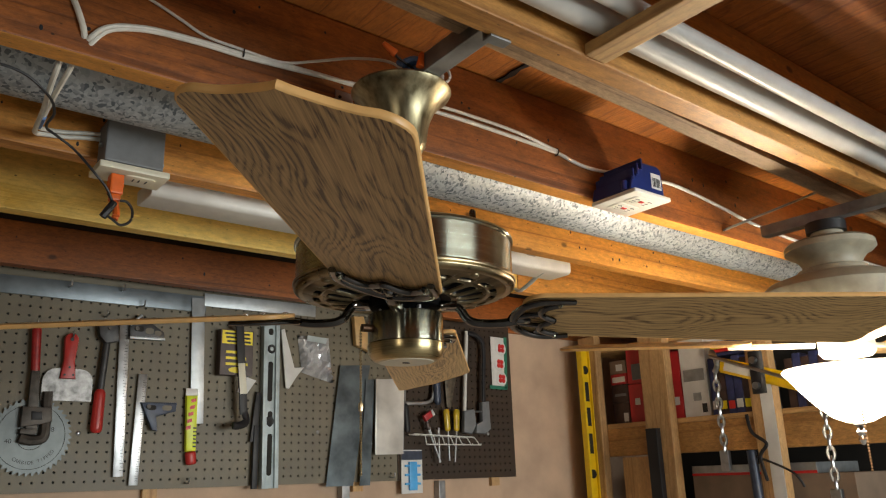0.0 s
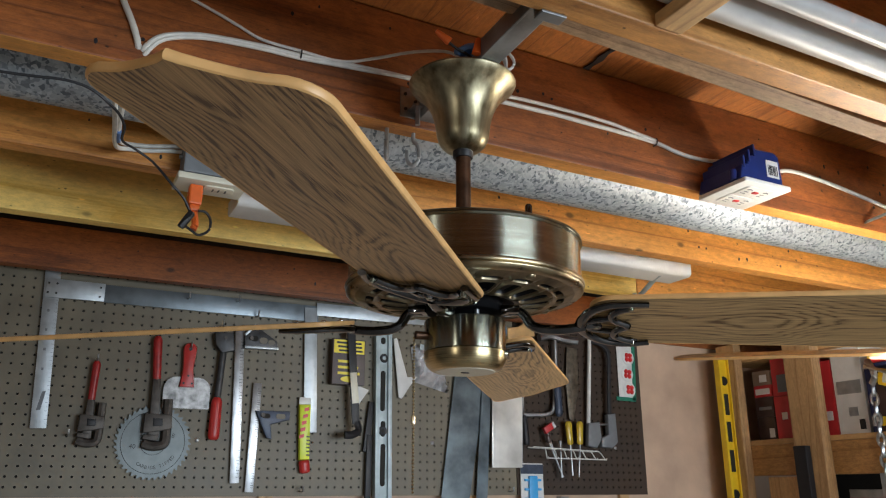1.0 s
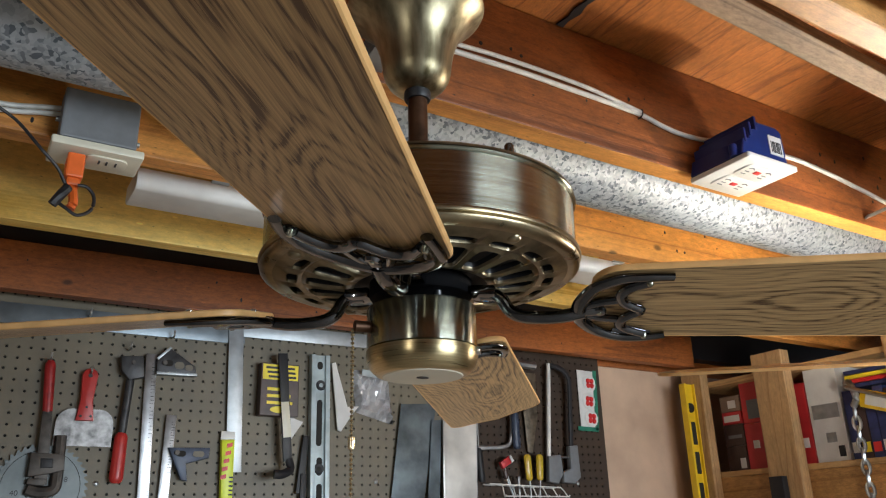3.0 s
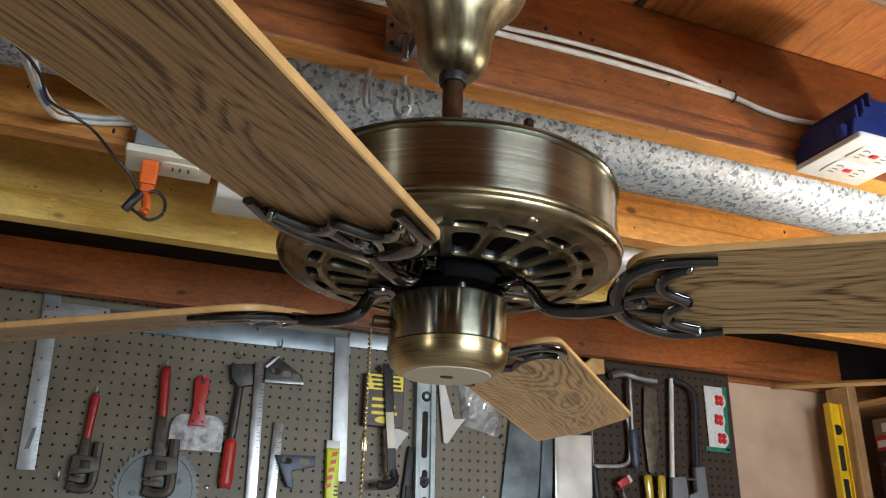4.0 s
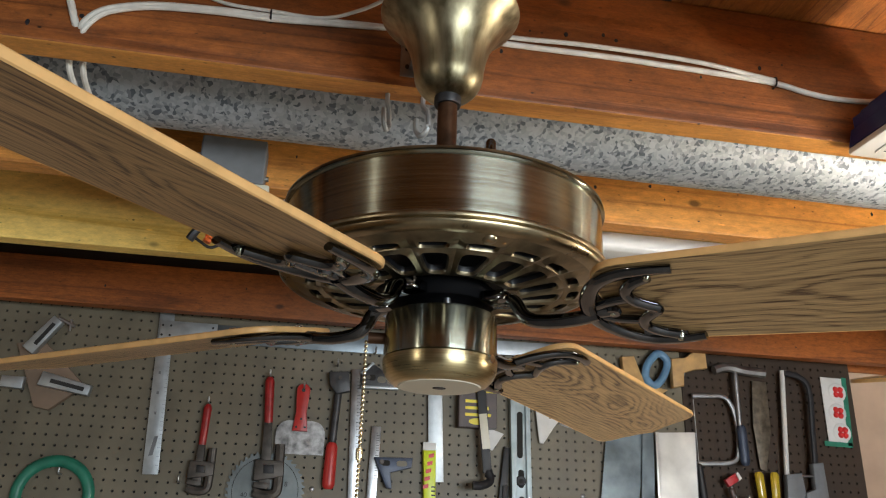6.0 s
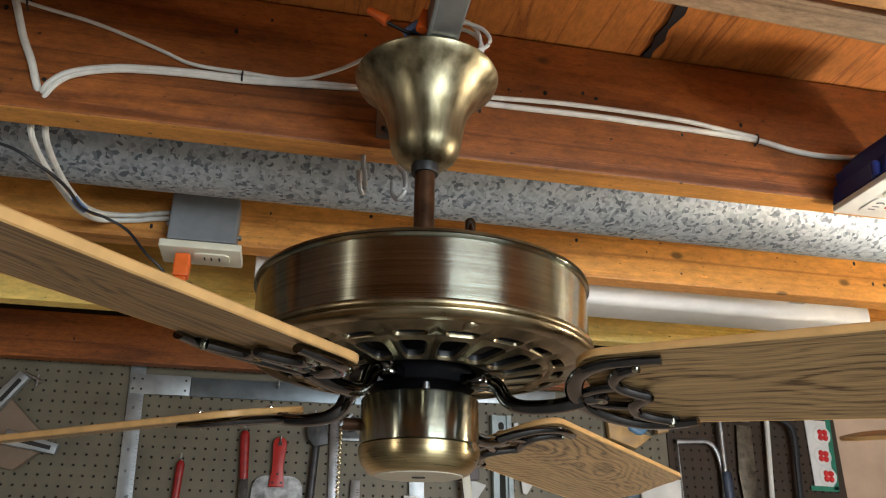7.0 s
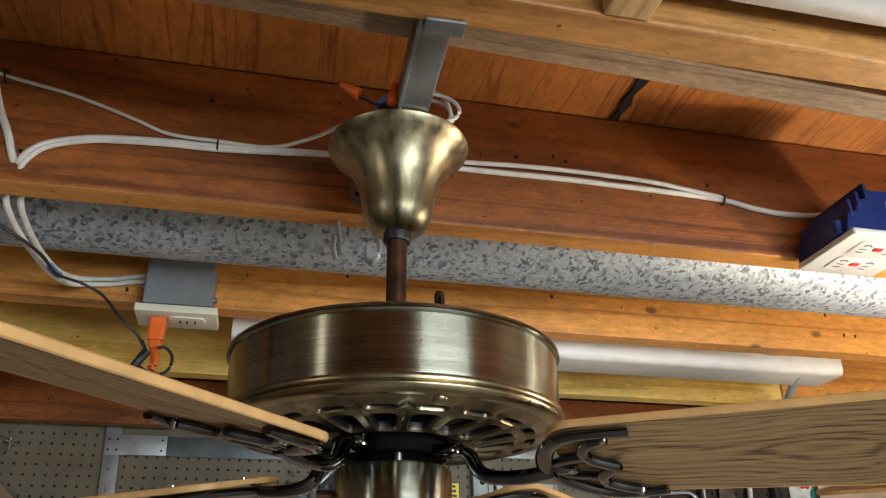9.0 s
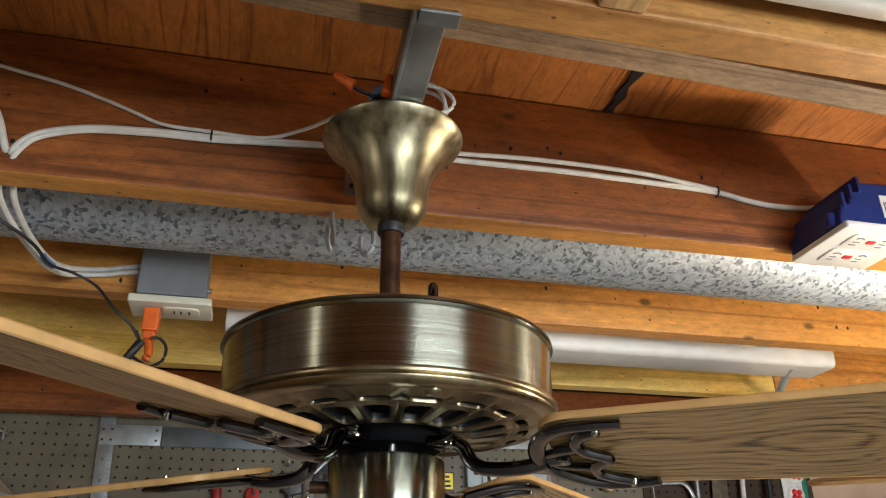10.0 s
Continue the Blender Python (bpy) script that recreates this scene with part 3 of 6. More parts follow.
tagged(part("sill_plate", box(-2.4, 3.2, 1.432, 1.62, 2.107, 2.30, 0.003), M_joist, smooth=False), "dark wooden sill on the wall", "beam", kind="structure")


# ---------------------------------------------------------------- the ceiling fan
BLADE_Z, PITCH = 1.772, 12.5
fan = thing("ceiling_fan", "antique brass ceiling fan with four oak grain blades", "ceiling fan", (0, 0, 2.115))
FZ = 2.115


def fan_part(name, bm, material, label="", parent=None, smooth=True):
    bmesh.ops.translate(bm, verts=bm.verts, vec=(0, 0, -FZ))
    return part(name, bm, material, parent or fan, label, smooth)


canopy_bm = lathe([(0.012, 2.0105), (0.018, 2.0110), (0.0255, 2.0145), (0.0315, 2.0205), (0.0355, 2.028), (0.0372, 2.035), (0.0385, 2.046), (0.041, 2.060), (0.0455, 2.074),
                   (0.052, 2.087), (0.061, 2.099), (0.070, 2.107), (0.0755, 2.1115), (0.0775, 2.1155), (0.0765, 2.118), (0.073, 2.117), (0.060, 2.104),
                   (0.048, 2.085), (0.038, 2.055), (0.033, 2.032), (0.028, 2.022), (0.012, 2.017)], 72)
fan_part("canopy", canopy_bm, M_brass_v, "bell shaped antique brass canopy")
rod_bm = lathe([(0, 2.05), (0.0105, 2.05), (0.0105, 1.900), (0, 1.900)], 24)
lathe([(0.0105, 1.897), (0.017, 1.897), (0.017, 1.904), (0.0105, 1.904)], 24, rod_bm)
fan_part("downrod", rod_bm, M_rust, "brown painted steel downrod")
fan_part("rod_collar", lathe([(0.0106, 2.001), (0.0135, 2.001), (0.0145, 2.003), (0.0145, 2.0115), (0.0106, 2.0118)], 24), M_black, "black collar under the canopy")
fan_part("rod_screw", rod((0.012, -0.004, 1.911), (0.021, -0.007, 1.911), 0.0035), M_steel)

motor = fan_part("motor_housing", lathe([(0.150, 1.8665), (0.1570, 1.8668), (0.1584, 1.8660), (0.1575, 1.8645),
                   (0.1552, 1.8635), (0.1552, 1.8622), (0.1552, 1.8140), (0.1552, 1.8128), (0.1520, 1.8110), (0.150, 1.86)], 128), M_brass, "round brushed antique brass motor housing")
fan_part("motor_top", lathe([(0.0, 1.902), (0.02, 1.902), (0.075, 1.892), (0.120, 1.881), (0.146, 1.8730), (0.1545, 1.8715), (0.1578, 1.8698), (0.1582, 1.8672), (0.150, 1.8670)], 128), M_grille, "dark bronze top cover of the motor")
fan_part("lower_shell", lathe([(0.1515, 1.8128), (0.1565, 1.8132), (0.1588, 1.8120), (0.1592, 1.8100), (0.1585, 1.8080), (0.1568, 1.8072), (0.1578, 1.8052), (0.1572, 1.8025), (0.1545, 1.8002), (0.1495, 1.7992),
                   (0.1445, 1.7990), (0.1445, 1.8025), (0.150, 1.805)], 128), M_bronze, "dark bronze lower motor shell")


def slotted_ring(count, r0, r1, z0, z1, slots, thick=0.003):
    """A ring from r0 (inner, at z0) to r1 (outer, at z1) with rounded slots given as (ra, rb, share, turn) in every sector."""
    b = bmesh.new()
    step = 2 * math.pi / count

    def place(r, a, dz=0.0):
        z = z0 + (z1 - z0) * (r - r0) / (r1 - r0)
        return (r * math.cos(a), r * math.sin(a), z + dz)

    for s in range(count):
        for lo, hi, ra, rb, share, turn in slots:
            mid = (s + 0.5 + turn) * step
            half, hole = step / 2, step / 2 * share
            n = 6
            outer, inner = [], []
            rm, hr = (ra + rb) / 2, (rb - ra) / 2
            for k in range(4 * n):
                t = k / (4 * n) * 2 * math.pi
                c, si = math.cos(t), math.sin(t)
                q = max(abs(c), abs(si))
                outer.append(((lo + hi) / 2 + (hi - lo) / 2 * si / q, mid + half * c / q))
                e = 0.5
                inner.append((rm + hr * math.copysign(abs(si) ** e, si), mid + hole * math.copysign(abs(c) ** e, c)))
            vo = [b.verts.new(place(r, a)) for r, a in outer]
            vi = [b.verts.new(place(r, a)) for r, a in inner]
            vm = [b.verts.new(place(r + (rm - r) * -0.10, a + (mid - a) * -0.16, -0.0026)) for r, a in inner]
            vt = [b.verts.new(place(r, a, thick)) for r, a in inner]
            for k in range(4 * n):
                j = (k + 1) % (4 * n)
                b.faces.new((vo[k], vo[j], vm[j], vm[k]))
                b.faces.new((vm[k], vm[j], vi[j], vi[k]))
                # slot walls use the second material, black, as painted shade
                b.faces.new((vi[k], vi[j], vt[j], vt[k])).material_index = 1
    bmesh.ops.remove_doubles(b, verts=b.verts, dist=0.00012)
    return b


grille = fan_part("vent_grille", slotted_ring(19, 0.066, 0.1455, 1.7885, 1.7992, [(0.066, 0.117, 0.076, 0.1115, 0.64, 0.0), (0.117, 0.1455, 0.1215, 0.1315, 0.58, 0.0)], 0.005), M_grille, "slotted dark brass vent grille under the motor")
# black for the slot walls: shade put in as colour
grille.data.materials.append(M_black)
fan_part("motor_core", lathe([(0, 1.803), (0.142, 1.806), (0.142, 1.815), (0, 1.815)], 48), M_black, "black motor core behind the grille")
for k in range(4):
    a = radians(-84.5 + 90 * k)
    x, y = 0.1375 * math.cos(a), 0.1375 * math.sin(a)
    fan_part("housing_screw", lathe([(0, 1.7945), (0.004, 1.7948), (0.0064, 1.7965), (0.0072, 1.7985), (0.0072, 1.803), (0, 1.803)], 16, m=Matrix.Translation((x, y, 0))), M_grille, parent=fan)
    x, y = 0.1395 * math.cos(a), 0.1395 * math.sin(a)
    fan_part("housing_stud", lathe([(0, 1.889), (0.003, 1.8885), (0.0045, 1.886), (0.0045, 1.873), (0, 1.871)], 14, m=Matrix.Translation((x, y, 0))), M_gun, parent=fan)
fan_part("flywheel", lathe([(0, 1.795), (0.049, 1.795), (0.051, 1.793), (0.051, 1.7795), (0.0495, 1.7775), (0.036, 1.777), (0.030, 1.772), (0.030, 1.766), (0, 1.766)], 64), M_hub, "black hub flywheel")
for k in range(3):
    a = radians(-92 + 120 * k)
    fan_part("hub_screw", rod((0.034 * math.cos(a), 0.034 * math.sin(a), 1.783), (0.034 * math.cos(a), 0.034 * math.sin(a), 1.767), 0.0035), M_steel)
switch = fan_part("switch_housing", lathe([(0, 1.7685), (0.048, 1.7685), (0.0520, 1.7675), (0.0535, 1.7655), (0.0535, 1.7265), (0.0525, 1.7258), (0.045, 1.7258)], 80), M_brass, "brushed brass switch housing")
fan_part("switch_bowl", lathe([(0.050, 1.7256), (0.0540, 1.7250), (0.0540, 1.7200), (0.0532, 1.7150), (0.0505, 1.7085), (0.0450, 1.7030), (0.0400, 1.7010), (0.0390, 1.7012)], 80), M_brass_bowl, "polished brass lower bowl")
fan_part("switch_cap", lathe([(0.0393, 1.7014), (0.0380, 1.7003), (0, 1.7003)], 48), M_cream, "pale bottom cap with a dark slot")
fan_part("cap_slot", slab([(0.0062 * math.cos(q * math.pi / 8), 0.0042 * math.sin(q * math.pi / 8)) for q in range(16)], 1.6995, 1.7008), M_black)
fan_part("side_screw", rod((0.0375, -0.037, 1.722), (0.041, -0.0405, 1.722), 0.004), M_chrome)
fan_part("chain_socket", rod((-0.050, 0.006, 1.745), (-0.068, 0.008, 1.745), 0.0055), M_rust)
chain_bm = bmesh.new()
for k in range(46):
    z = 1.741 - 0.0042 * k
    s = bmesh.new()
    bmesh.ops.create_icosphere(s, subdivisions=1, radius=0.0021)
    join(chain_bm, s, Matrix.Translation((-0.0695, 0.009, z)))
fan_part("pull_chain", chain_bm, M_chain, "brass ball pull chain")
fan_part("chain_connector", lathe([(0, 1.644), (0.003, 1.643), (0.0034, 1.638), (0.003, 1.633), (0, 1.632)], 12, m=Matrix.Translation((-0.0695, 0.009, 0))), M_chain)


def blade_outline():
    half_root, half_tip, u0, u1, peak = 0.0655, 0.0795, 0.166, 0.661, 0.681
    pts = []
    pts += [(u0 + 0.028 - 0.028 * math.cos(radians(t)), -(half_root - 0.028 + 0.028 * math.sin(radians(t)))) for t in range(0, 91, 15)]
    r = 0.026
    pts += [(u1 - r + r * math.sin(radians(t)), -(half_tip - r + r * math.cos(radians(t)))) for t in range(0, 76, 15)]
    for k in range(1, 8):
        s = k / 8
        pts.append((u1 - 0.001 + (peak - u1) * (s ** 1.45), -(half_tip - r) * (1 - s) * 1.0))
    pts.append((peak, 0))
    pts += [(u, -v) for u, v in reversed(pts[:-1])]
    return pts


ARM_LABEL = "dark chrome blade bracket with open scrollwork"


def blade_parts(holder):
    tilt = Matrix.Translation((0, 0, BLADE_Z - FZ)) @ pose(0, 0, 0, -PITCH, 0, 0)
    out = blade_outline()
    board = part("blade", slab(out, -0.003, 0.003, 0.0008, segments=1), M_oak, holder, "oak grain laminate fan blade", False, tilt)
    rim = bmesh.new()
    path = [Vector((u, v, 0)) for u, v in out]
    sweep(path, 0.0016, 8, rim, 2.05, (0, 0, 1), True)
    part("edge_band", rim, M_edge, board, "pale rounded wooden edge")
    # bracket below the blade: stem, two prongs, inner brace
    ar = bmesh.new()
    zb = -0.0075
    for s in (-1, 1):
        # outer ring running out into a prong
        sweep(smooth_path([(0.1515, 0.000, zb - 0.002), (0.1557, s * 0.021, zb - 0.001), (0.1684, s * 0.043, zb), (0.1886, s * 0.0570, zb), (0.2105, s * 0.0600, zb), (0.2350, s * 0.0575, zb + 0.001)], 7),
              0.0074, 12, ar, 0.62, taper=lambda t: 1.08 - 0.38 * t)
        # flat web between prong and scroll, with the screw
        sweep(smooth_path([(0.1836, s * 0.050, zb + 0.002), (0.2005, s * 0.0525, zb + 0.002), (0.2207, s * 0.0525, zb + 0.002)], 4), 0.0068, 8, ar, 0.35, taper=lambda t: 1.0 - 0.45 * t)
        # scroll: a bay on each side of the middle cusp
        sweep(smooth_path([(0.2139, s * 0.0500, zb), (0.2005, s * 0.0425, zb), (0.1915, s * 0.031, zb - 0.0005), (0.1929, s * 0.018, zb - 0.001), (0.2005, s * 0.009, zb - 0.001), (0.2076, s * 0.003, zb - 0.001), (0.2084, 0, zb - 0.001)], 6),
              0.0056, 10, ar, 0.75)
        # rib from the stem to the bay
        sweep(smooth_path([(0.1557, s * 0.006, zb), (0.1667, s * 0.013, zb), (0.1784, s * 0.017, zb), (0.1936, s * 0.020, zb)], 5), 0.0046, 8, ar, 0.75)
    sweep(smooth_path([(0.1515, 0, zb), (0.1617, 0, zb - 0.001), (0.1701, 0, zb - 0.001)], 4), 0.0085, 10, ar, 0.6, taper=lambda t: 1.0 - 0.35 * t)
    lathe([(0, -0.0035), (0.006, -0.003), (0.0075, 0), (0.006, 0.003), (0, 0.0035)], 14, ar, Matrix.Translation((0.1709, 0, zb - 0.0005)))
    bracket = part("blade_bracket", ar, M_gun, holder, ARM_LABEL, True, tilt)
    for u, v in ((0.2145, 0.0525), (0.2145, -0.0525), (0.171, 0.0)):
        part("screw", lathe([(0, -0.0125), (0.0022, -0.012), (0.0034, -0.0105), (0.0034, -0.004), (0, -0.004)], 12, m=Matrix.Translation((u, v, 0))), M_brass, bracket)
        part("screw", lathe([(0, 0.0062), (0.0030, 0.0058), (0.0046, 0.0044), (0.0046, 0.002), (0, 0.002)], 12, m=Matrix.Translation((u, v, 0))), M_chrome, bracket)
    st = bmesh.new()
    z = -FZ
    sweep(smooth_path([(0.058, 0, 1.7835 + z), (0.070, 0, 1.7832 + z), (0.079, 0, 1.778 + z), (0.087, 0, 1.7665 + z), (0.099, 0, 1.7605 + z), (0.118, 0, 1.759 + z), (0.138, 0, 1.760 + z), (0.157, 0, 1.7635 + z)], 6),
          0.0088, 12, st, 0.72)
    box(0.050, 0.074, -0.016, 0.016, 1.7785 + z, 1.7885 + z, 0.002, st)
    part("bracket_stem", st, M_gun, holder, "curved dark chrome arm")


first = new("blade_arm")
first.parent = fan
blade_parts(first)


def arm_pose(turned, slope, dz):
    """Blade arm at a bearing, with its own slight droop."""
    zb = BLADE_Z - FZ
    return pose(0, 0, zb + dz, 0, 0, turned) @ pose(0, 0, 0, 0, -math.degrees(math.atan(slope)), 0) @ pose(0, 0, -zb)


first.matrix_basis = arm_pose(-132.2, 0.001, -0.002)
for turned, slope, dz in ((-41.0, -0.052, -0.002), (48.6, -0.022, -0.006), (141.3, -0.004, 0.001)):
    copy_thing(first, arm_pose(turned, slope, dz))

# steel bar that carries the fan, with the wiring above the canopy
bar = thing("hanger_bar", "grey galvanised steel bar bridging the joists above the fan", "bracket", (0.002, -0.1, 2.125), rot=(0, 0, -1.8))
part("channel", box(-0.016, 0.016, -0.112, 0.236, -0.006, 0.020, 0.002), M_zincbar, bar, smooth=False)
part("end_web", box(-0.014, 0.014, -0.1115, -0.108, -0.0203, -0.0055, 0.0006), M_zincbar, bar, smooth=False)
part("flange", box(-0.0175, -0.0135, -0.112, 0.236, -0.0085, 0.020, 0.001), M_zincbar, bar, "folded steel flange", smooth=False)
part("end_tab", box(-0.014, 0.022, -0.126, -0.108, -0.0240, -0.0205, 0.001), M_zincbar, bar, "bent steel end tab", smooth=False)


def wire_nut(place, tilt_x, tilt_y):
    nut = thing("wire_nut", "orange twist-on wire connector above the canopy", "wire connector", place, "wire connectors", rot=(tilt_x, tilt_y, 0))
    n = lathe([(0, 0.020), (0.0030, 0.0196), (0.0042, 0.015), (0.0054, 0.004), (0.0062, 0), (0.0062, -0.004), (0, -0.004)], 12)
    part("cap", n, M_orange, nut)


wire_nut((-0.0195, -0.076, 2.126), 6, 6)
wire_nut((-0.056, -0.060, 2.142), -5, -58)
blk = thing("junction_wiring", "loops of cable and blue taped wires above the canopy", "wiring", (0, 0, 2.118))
wr = bmesh.new()
for k, (rx, rz) in enumerate(((0.024, 0.022), (0.020, 0.027), (0.028, 0.018))):
    sweep(smooth_path([(0.030 + rx * math.cos(a), -0.034 - 0.008 * k, 0.025 + rz * math.sin(a)) for a in [k * 0.4 + i * math.pi / 4 for i in range(8)]], 4, True), 0.0022, 8, wr, closed=True)
part("cable_loops", wr, M_cable, blk, "white cable loops")
tp = bmesh.new()
sweep(smooth_path([(-0.030, -0.045, 0.018), (-0.016, -0.058, 0.024), (0.0, -0.060, 0.014), (0.012, -0.052, 0.006)], 5), 0.009, 8, tp, 0.7)
sweep(smooth_path([(-0.026, -0.03, 0.030), (-0.018, -0.045, 0.018), (-0.010, -0.056, 0.008)], 5), 0.006, 8, tp, 0.7)
part("taped_splice", tp, M_nylon, blk, "blue taped wire splice")
kw = sweep(smooth_path([(-0.056, -0.058, 0.024), (-0.040, -0.056, 0.018), (-0.026, -0.056, 0.014), (-0.014, -0.055, 0.010)], 5), 0.0019, 8)
sweep(smooth_path([(0.008, -0.055, 0.014), (0.002, -0.062, 0.016), (-0.001, -0.064, 0.014)], 4), 0.0019, 8, kw)
part("black_wire", kw, M_black, blk)

# ---------------------------------------------------------------- things between and under the joists
strip = part("furring_strip", box(-2.2, 2.6, -0.019, 0.019, -0.008, 0.010, 0.002), M_strip, smooth=False, m=pose(0, -0.180, 2.141, 0, 0, 2.1))
tagged(strip, "weathered thin wooden furring strip beside the joist", "wood strip", kind="structure")
bat = part("batten", box(0.132, 0.174, -0.571, -0.2575, 2.1055, 2.1235, 0.002), M_batten, smooth=False)
tagged(bat, "pale short wooden batten between two joists", "batten", kind="structure")
bat2 = part("batten", box(1.45, 1.49, -0.571, -0.2575, 2.1055, 2.1235, 0.002), M_batten, smooth=False)
tagged(bat2, "pale short wooden batten between two joists", "batten", kind="structure")
bat3 = part("batten", box(-0.55, -0.51, -0.571, -0.2575, 2.1055, 2.1235, 0.002), M_batten, smooth=False)
tagged(bat3, "pale short wooden batten between two joists", "batten", kind="structure")


def pipe(y, r, x0, x1, label):
    t = thing("plastic_pipe", label, "pipe", ((x0 + x1) / 2, y, 2.1237 + r), "white pipes on the battens")
    h = (x1 - x0) / 2
    turn = pose(0, 0, 0, 0, 90, 0)
    part("tube", lathe([(0, -h), (r * 0.8, -h), (r, -h + 0.003), (r, h - 0.003), (r * 0.8, h), (0, h)], 28, m=turn), M_pipe, t)


pipe(-0.289, 0.0225, -0.75, 1.75, "long white plastic pipe lying on battens")
pipe(-0.342, 0.014, -0.70, 1.70, "thin white plastic pipe lying on battens")

# round galvanised duct
duct = thing("air_duct", "round galvanised sheet metal duct with spangle", "duct", (0, 0.325, 2.192))
turn = pose(0, 0, 0, 0, 90, 0)
part("duct_pipe", lathe([(0.0755, -2.4), (0.0755, 3.2)], 64, m=turn), M_galv, duct)
for xj in (-1.0, 1.46):
    part("joint_collar", lathe([(0.0757, xj - 0.02), (0.0772, xj - 0.018), (0.0772, xj + 0.018), (0.0757, xj + 0.02)], 64, m=turn), M_galv, duct)
part("lock_seam", box(-2.4, 3.2, -0.012, 0.0, 0.0745, 0.0775, 0.0005), M_galv, duct, smooth=False)

# unlit lamp housing under the joists
lh = thing("lamp_housing", "slim white unlit strip light under the joists", "strip light", (0.41, 0.62, 2.091))
turn_x = Matrix(((0, 0, 1, 0), (1, 0, 0, 0), (0, 1, 0, 0), (0, 0, 0, 1)))
section = arc(-0.034, 0.012, 0.012, 180, 270, 4) + arc(0.034, 0.012, 0.012, 270, 360, 4) + [(0.046, 0.034), (-0.046, 0.034)]
part("cover", slab(section, -0.596, 0.596, 0.002, m=turn_x), M_white, lh, "white plastic diffuser cover")
part("support_arm", sweep(smooth_path([(0.515, -0.015, 0.003), (0.535, 0.030, 0.003), (0.575, 0.105, 0.001), (0.628, 0.200, 0.005), (0.640, 0.229, 0.019)], 5), 0.009, 8, flat=0.4), M_paleblue, lh, "pale blue metal support arm")
for xc in (-0.48, 0.42):
    part("mounting_clip", box(xc, xc + 0.03, -0.085, -0.0465, 0.0305, 0.0335, 0.001), M_steel, lh, smooth=False)


# cables along the joist
def cable(name, pts, r, label, group="", material=None, flat=1.0, up=(0, 0, 1), n=8):
    ob = part(name, sweep(smooth_path(pts, n), r, 8, flat=flat, up=up), material or M_cable)
    return tagged(ob, label, "cable", group)


YF = 0.1305
cable("cable", [(-0.424, 0.16, 2.128), (-0.422, 0.134, 2.131), (-0.408, YF, 2.149), (-0.387, YF, 2.161), (-0.350, YF, 2.171), (-0.314, YF, 2.175), (-0.26, YF, 2.178), (-0.205, YF, 2.1785), (-0.14, YF, 2.183), (-0.07, YF, 2.186), (0.02, YF, 2.188), (0.116, YF, 2.187), (0.252, YF, 2.189), (0.33, YF, 2.188), (0.403, YF, 2.187), (0.489, YF, 2.184), (0.535, YF, 2.176), (0.579, YF, 2.172), (0.635, YF, 2.175), (0.665, 0.12, 2.178)], 0.0040, "white sheathed cable stapled along a joist", "cables")
cable("cable", [(-0.423, 0.165, 2.121), (-0.420, 0.136, 2.124), (-0.405, YF, 2.1445), (-0.385, YF, 2.157), (-0.350, YF, 2.1672), (-0.314, YF, 2.1712), (-0.26, YF, 2.174), (-0.205, YF, 2.1745), (-0.14, YF, 2.179), (-0.07, 0.1285, 2.183), (0.0, 0.1275, 2.189), (0.06, 0.1275, 2.1955), (0.116, 0.1275, 2.196), (0.20, 0.1275, 2.2005), (0.30, 0.1275, 2.201), (0.38, 0.1275, 2.1985), (0.44, 0.1275, 2.192), (0.489, 0.1275, 2.186)], 0.0033, "white sheathed cable stapled along a joist", "cables")
cable("cable", [(-0.60, YF, 2.285), (-0.53, YF, 2.272), (-0.467, YF, 2.248), (-0.388, YF, 2.231), (-0.333, YF, 2.214), (-0.30, YF, 2.202), (-0.263, YF, 2.189), (-0.205, 0.1265, 2.184), (-0.14, 0.126, 2.184), (-0.09, 0.11, 2.195), (-0.05, 0.06, 2.19), (-0.022, 0.0, 2.165), (0.0, -0.02, 2.14)], 0.0024, "thin white cable running to the fan", "cables")
cable("cable", [(-0.50, YF, 2.302), (-0.476, YF, 2.25), (-0.457, YF, 2.199), (-0.441, YF, 2.165), (-0.430, 0.133, 2.135), (-0.428, 0.16, 2.128)], 0.0045, "white sheathed cable dropping into a joist hole", "cables")
cable("cable", [(0.80, 0.118, 2.178), (0.85, YF, 2.196), (0.90, YF, 2.198), (1.0, YF, 2.19), (1.1, YF, 2.178), (1.25, YF, 2.16), (1.5, YF, 2.15), (2.2, YF, 2.15)], 0.0042, "white sheathed cable stapled along a joist", "cables")
cable("cable", [(-0.428, 0.182, 2.14), (-0.430, 0.192, 2.112), (-0.432, 0.23, 2.103), (-0.431, 0.30, 2.100), (-0.426, 0.38, 2.105), (-0.418, 0.44, 2.120), (-0.402, 0.472, 2.132), (-0.37, 0.482, 2.139), (-0.34, 0.482, 2.145), (-0.305, 0.478, 2.149)], 0.0040, "white sheathed cable looping to a grey box", "cables")
cable("cable", [(-0.443, 0.182, 2.14), (-0.446, 0.192, 2.110), (-0.444, 0.24, 2.098), (-0.437, 0.31, 2.094), (-0.430, 0.39, 2.099), (-0.421, 0.45, 2.113), (-0.402, 0.475, 2.124), (-0.37, 0.482, 2.130), (-0.34, 0.482, 2.136), (-0.305, 0.478, 2.139)], 0.0040, "white sheathed cable looping to a grey box", "cables")
tagged(part("cable_tape", sweep(smooth_path([(-0.430, 0.35, 2.100), (-0.4285, 0.375, 2.101), (-0.426, 0.40, 2.105)], 3), 0.0062, 8), M_nylon), "blue tape wrapped round two cables", "tape")
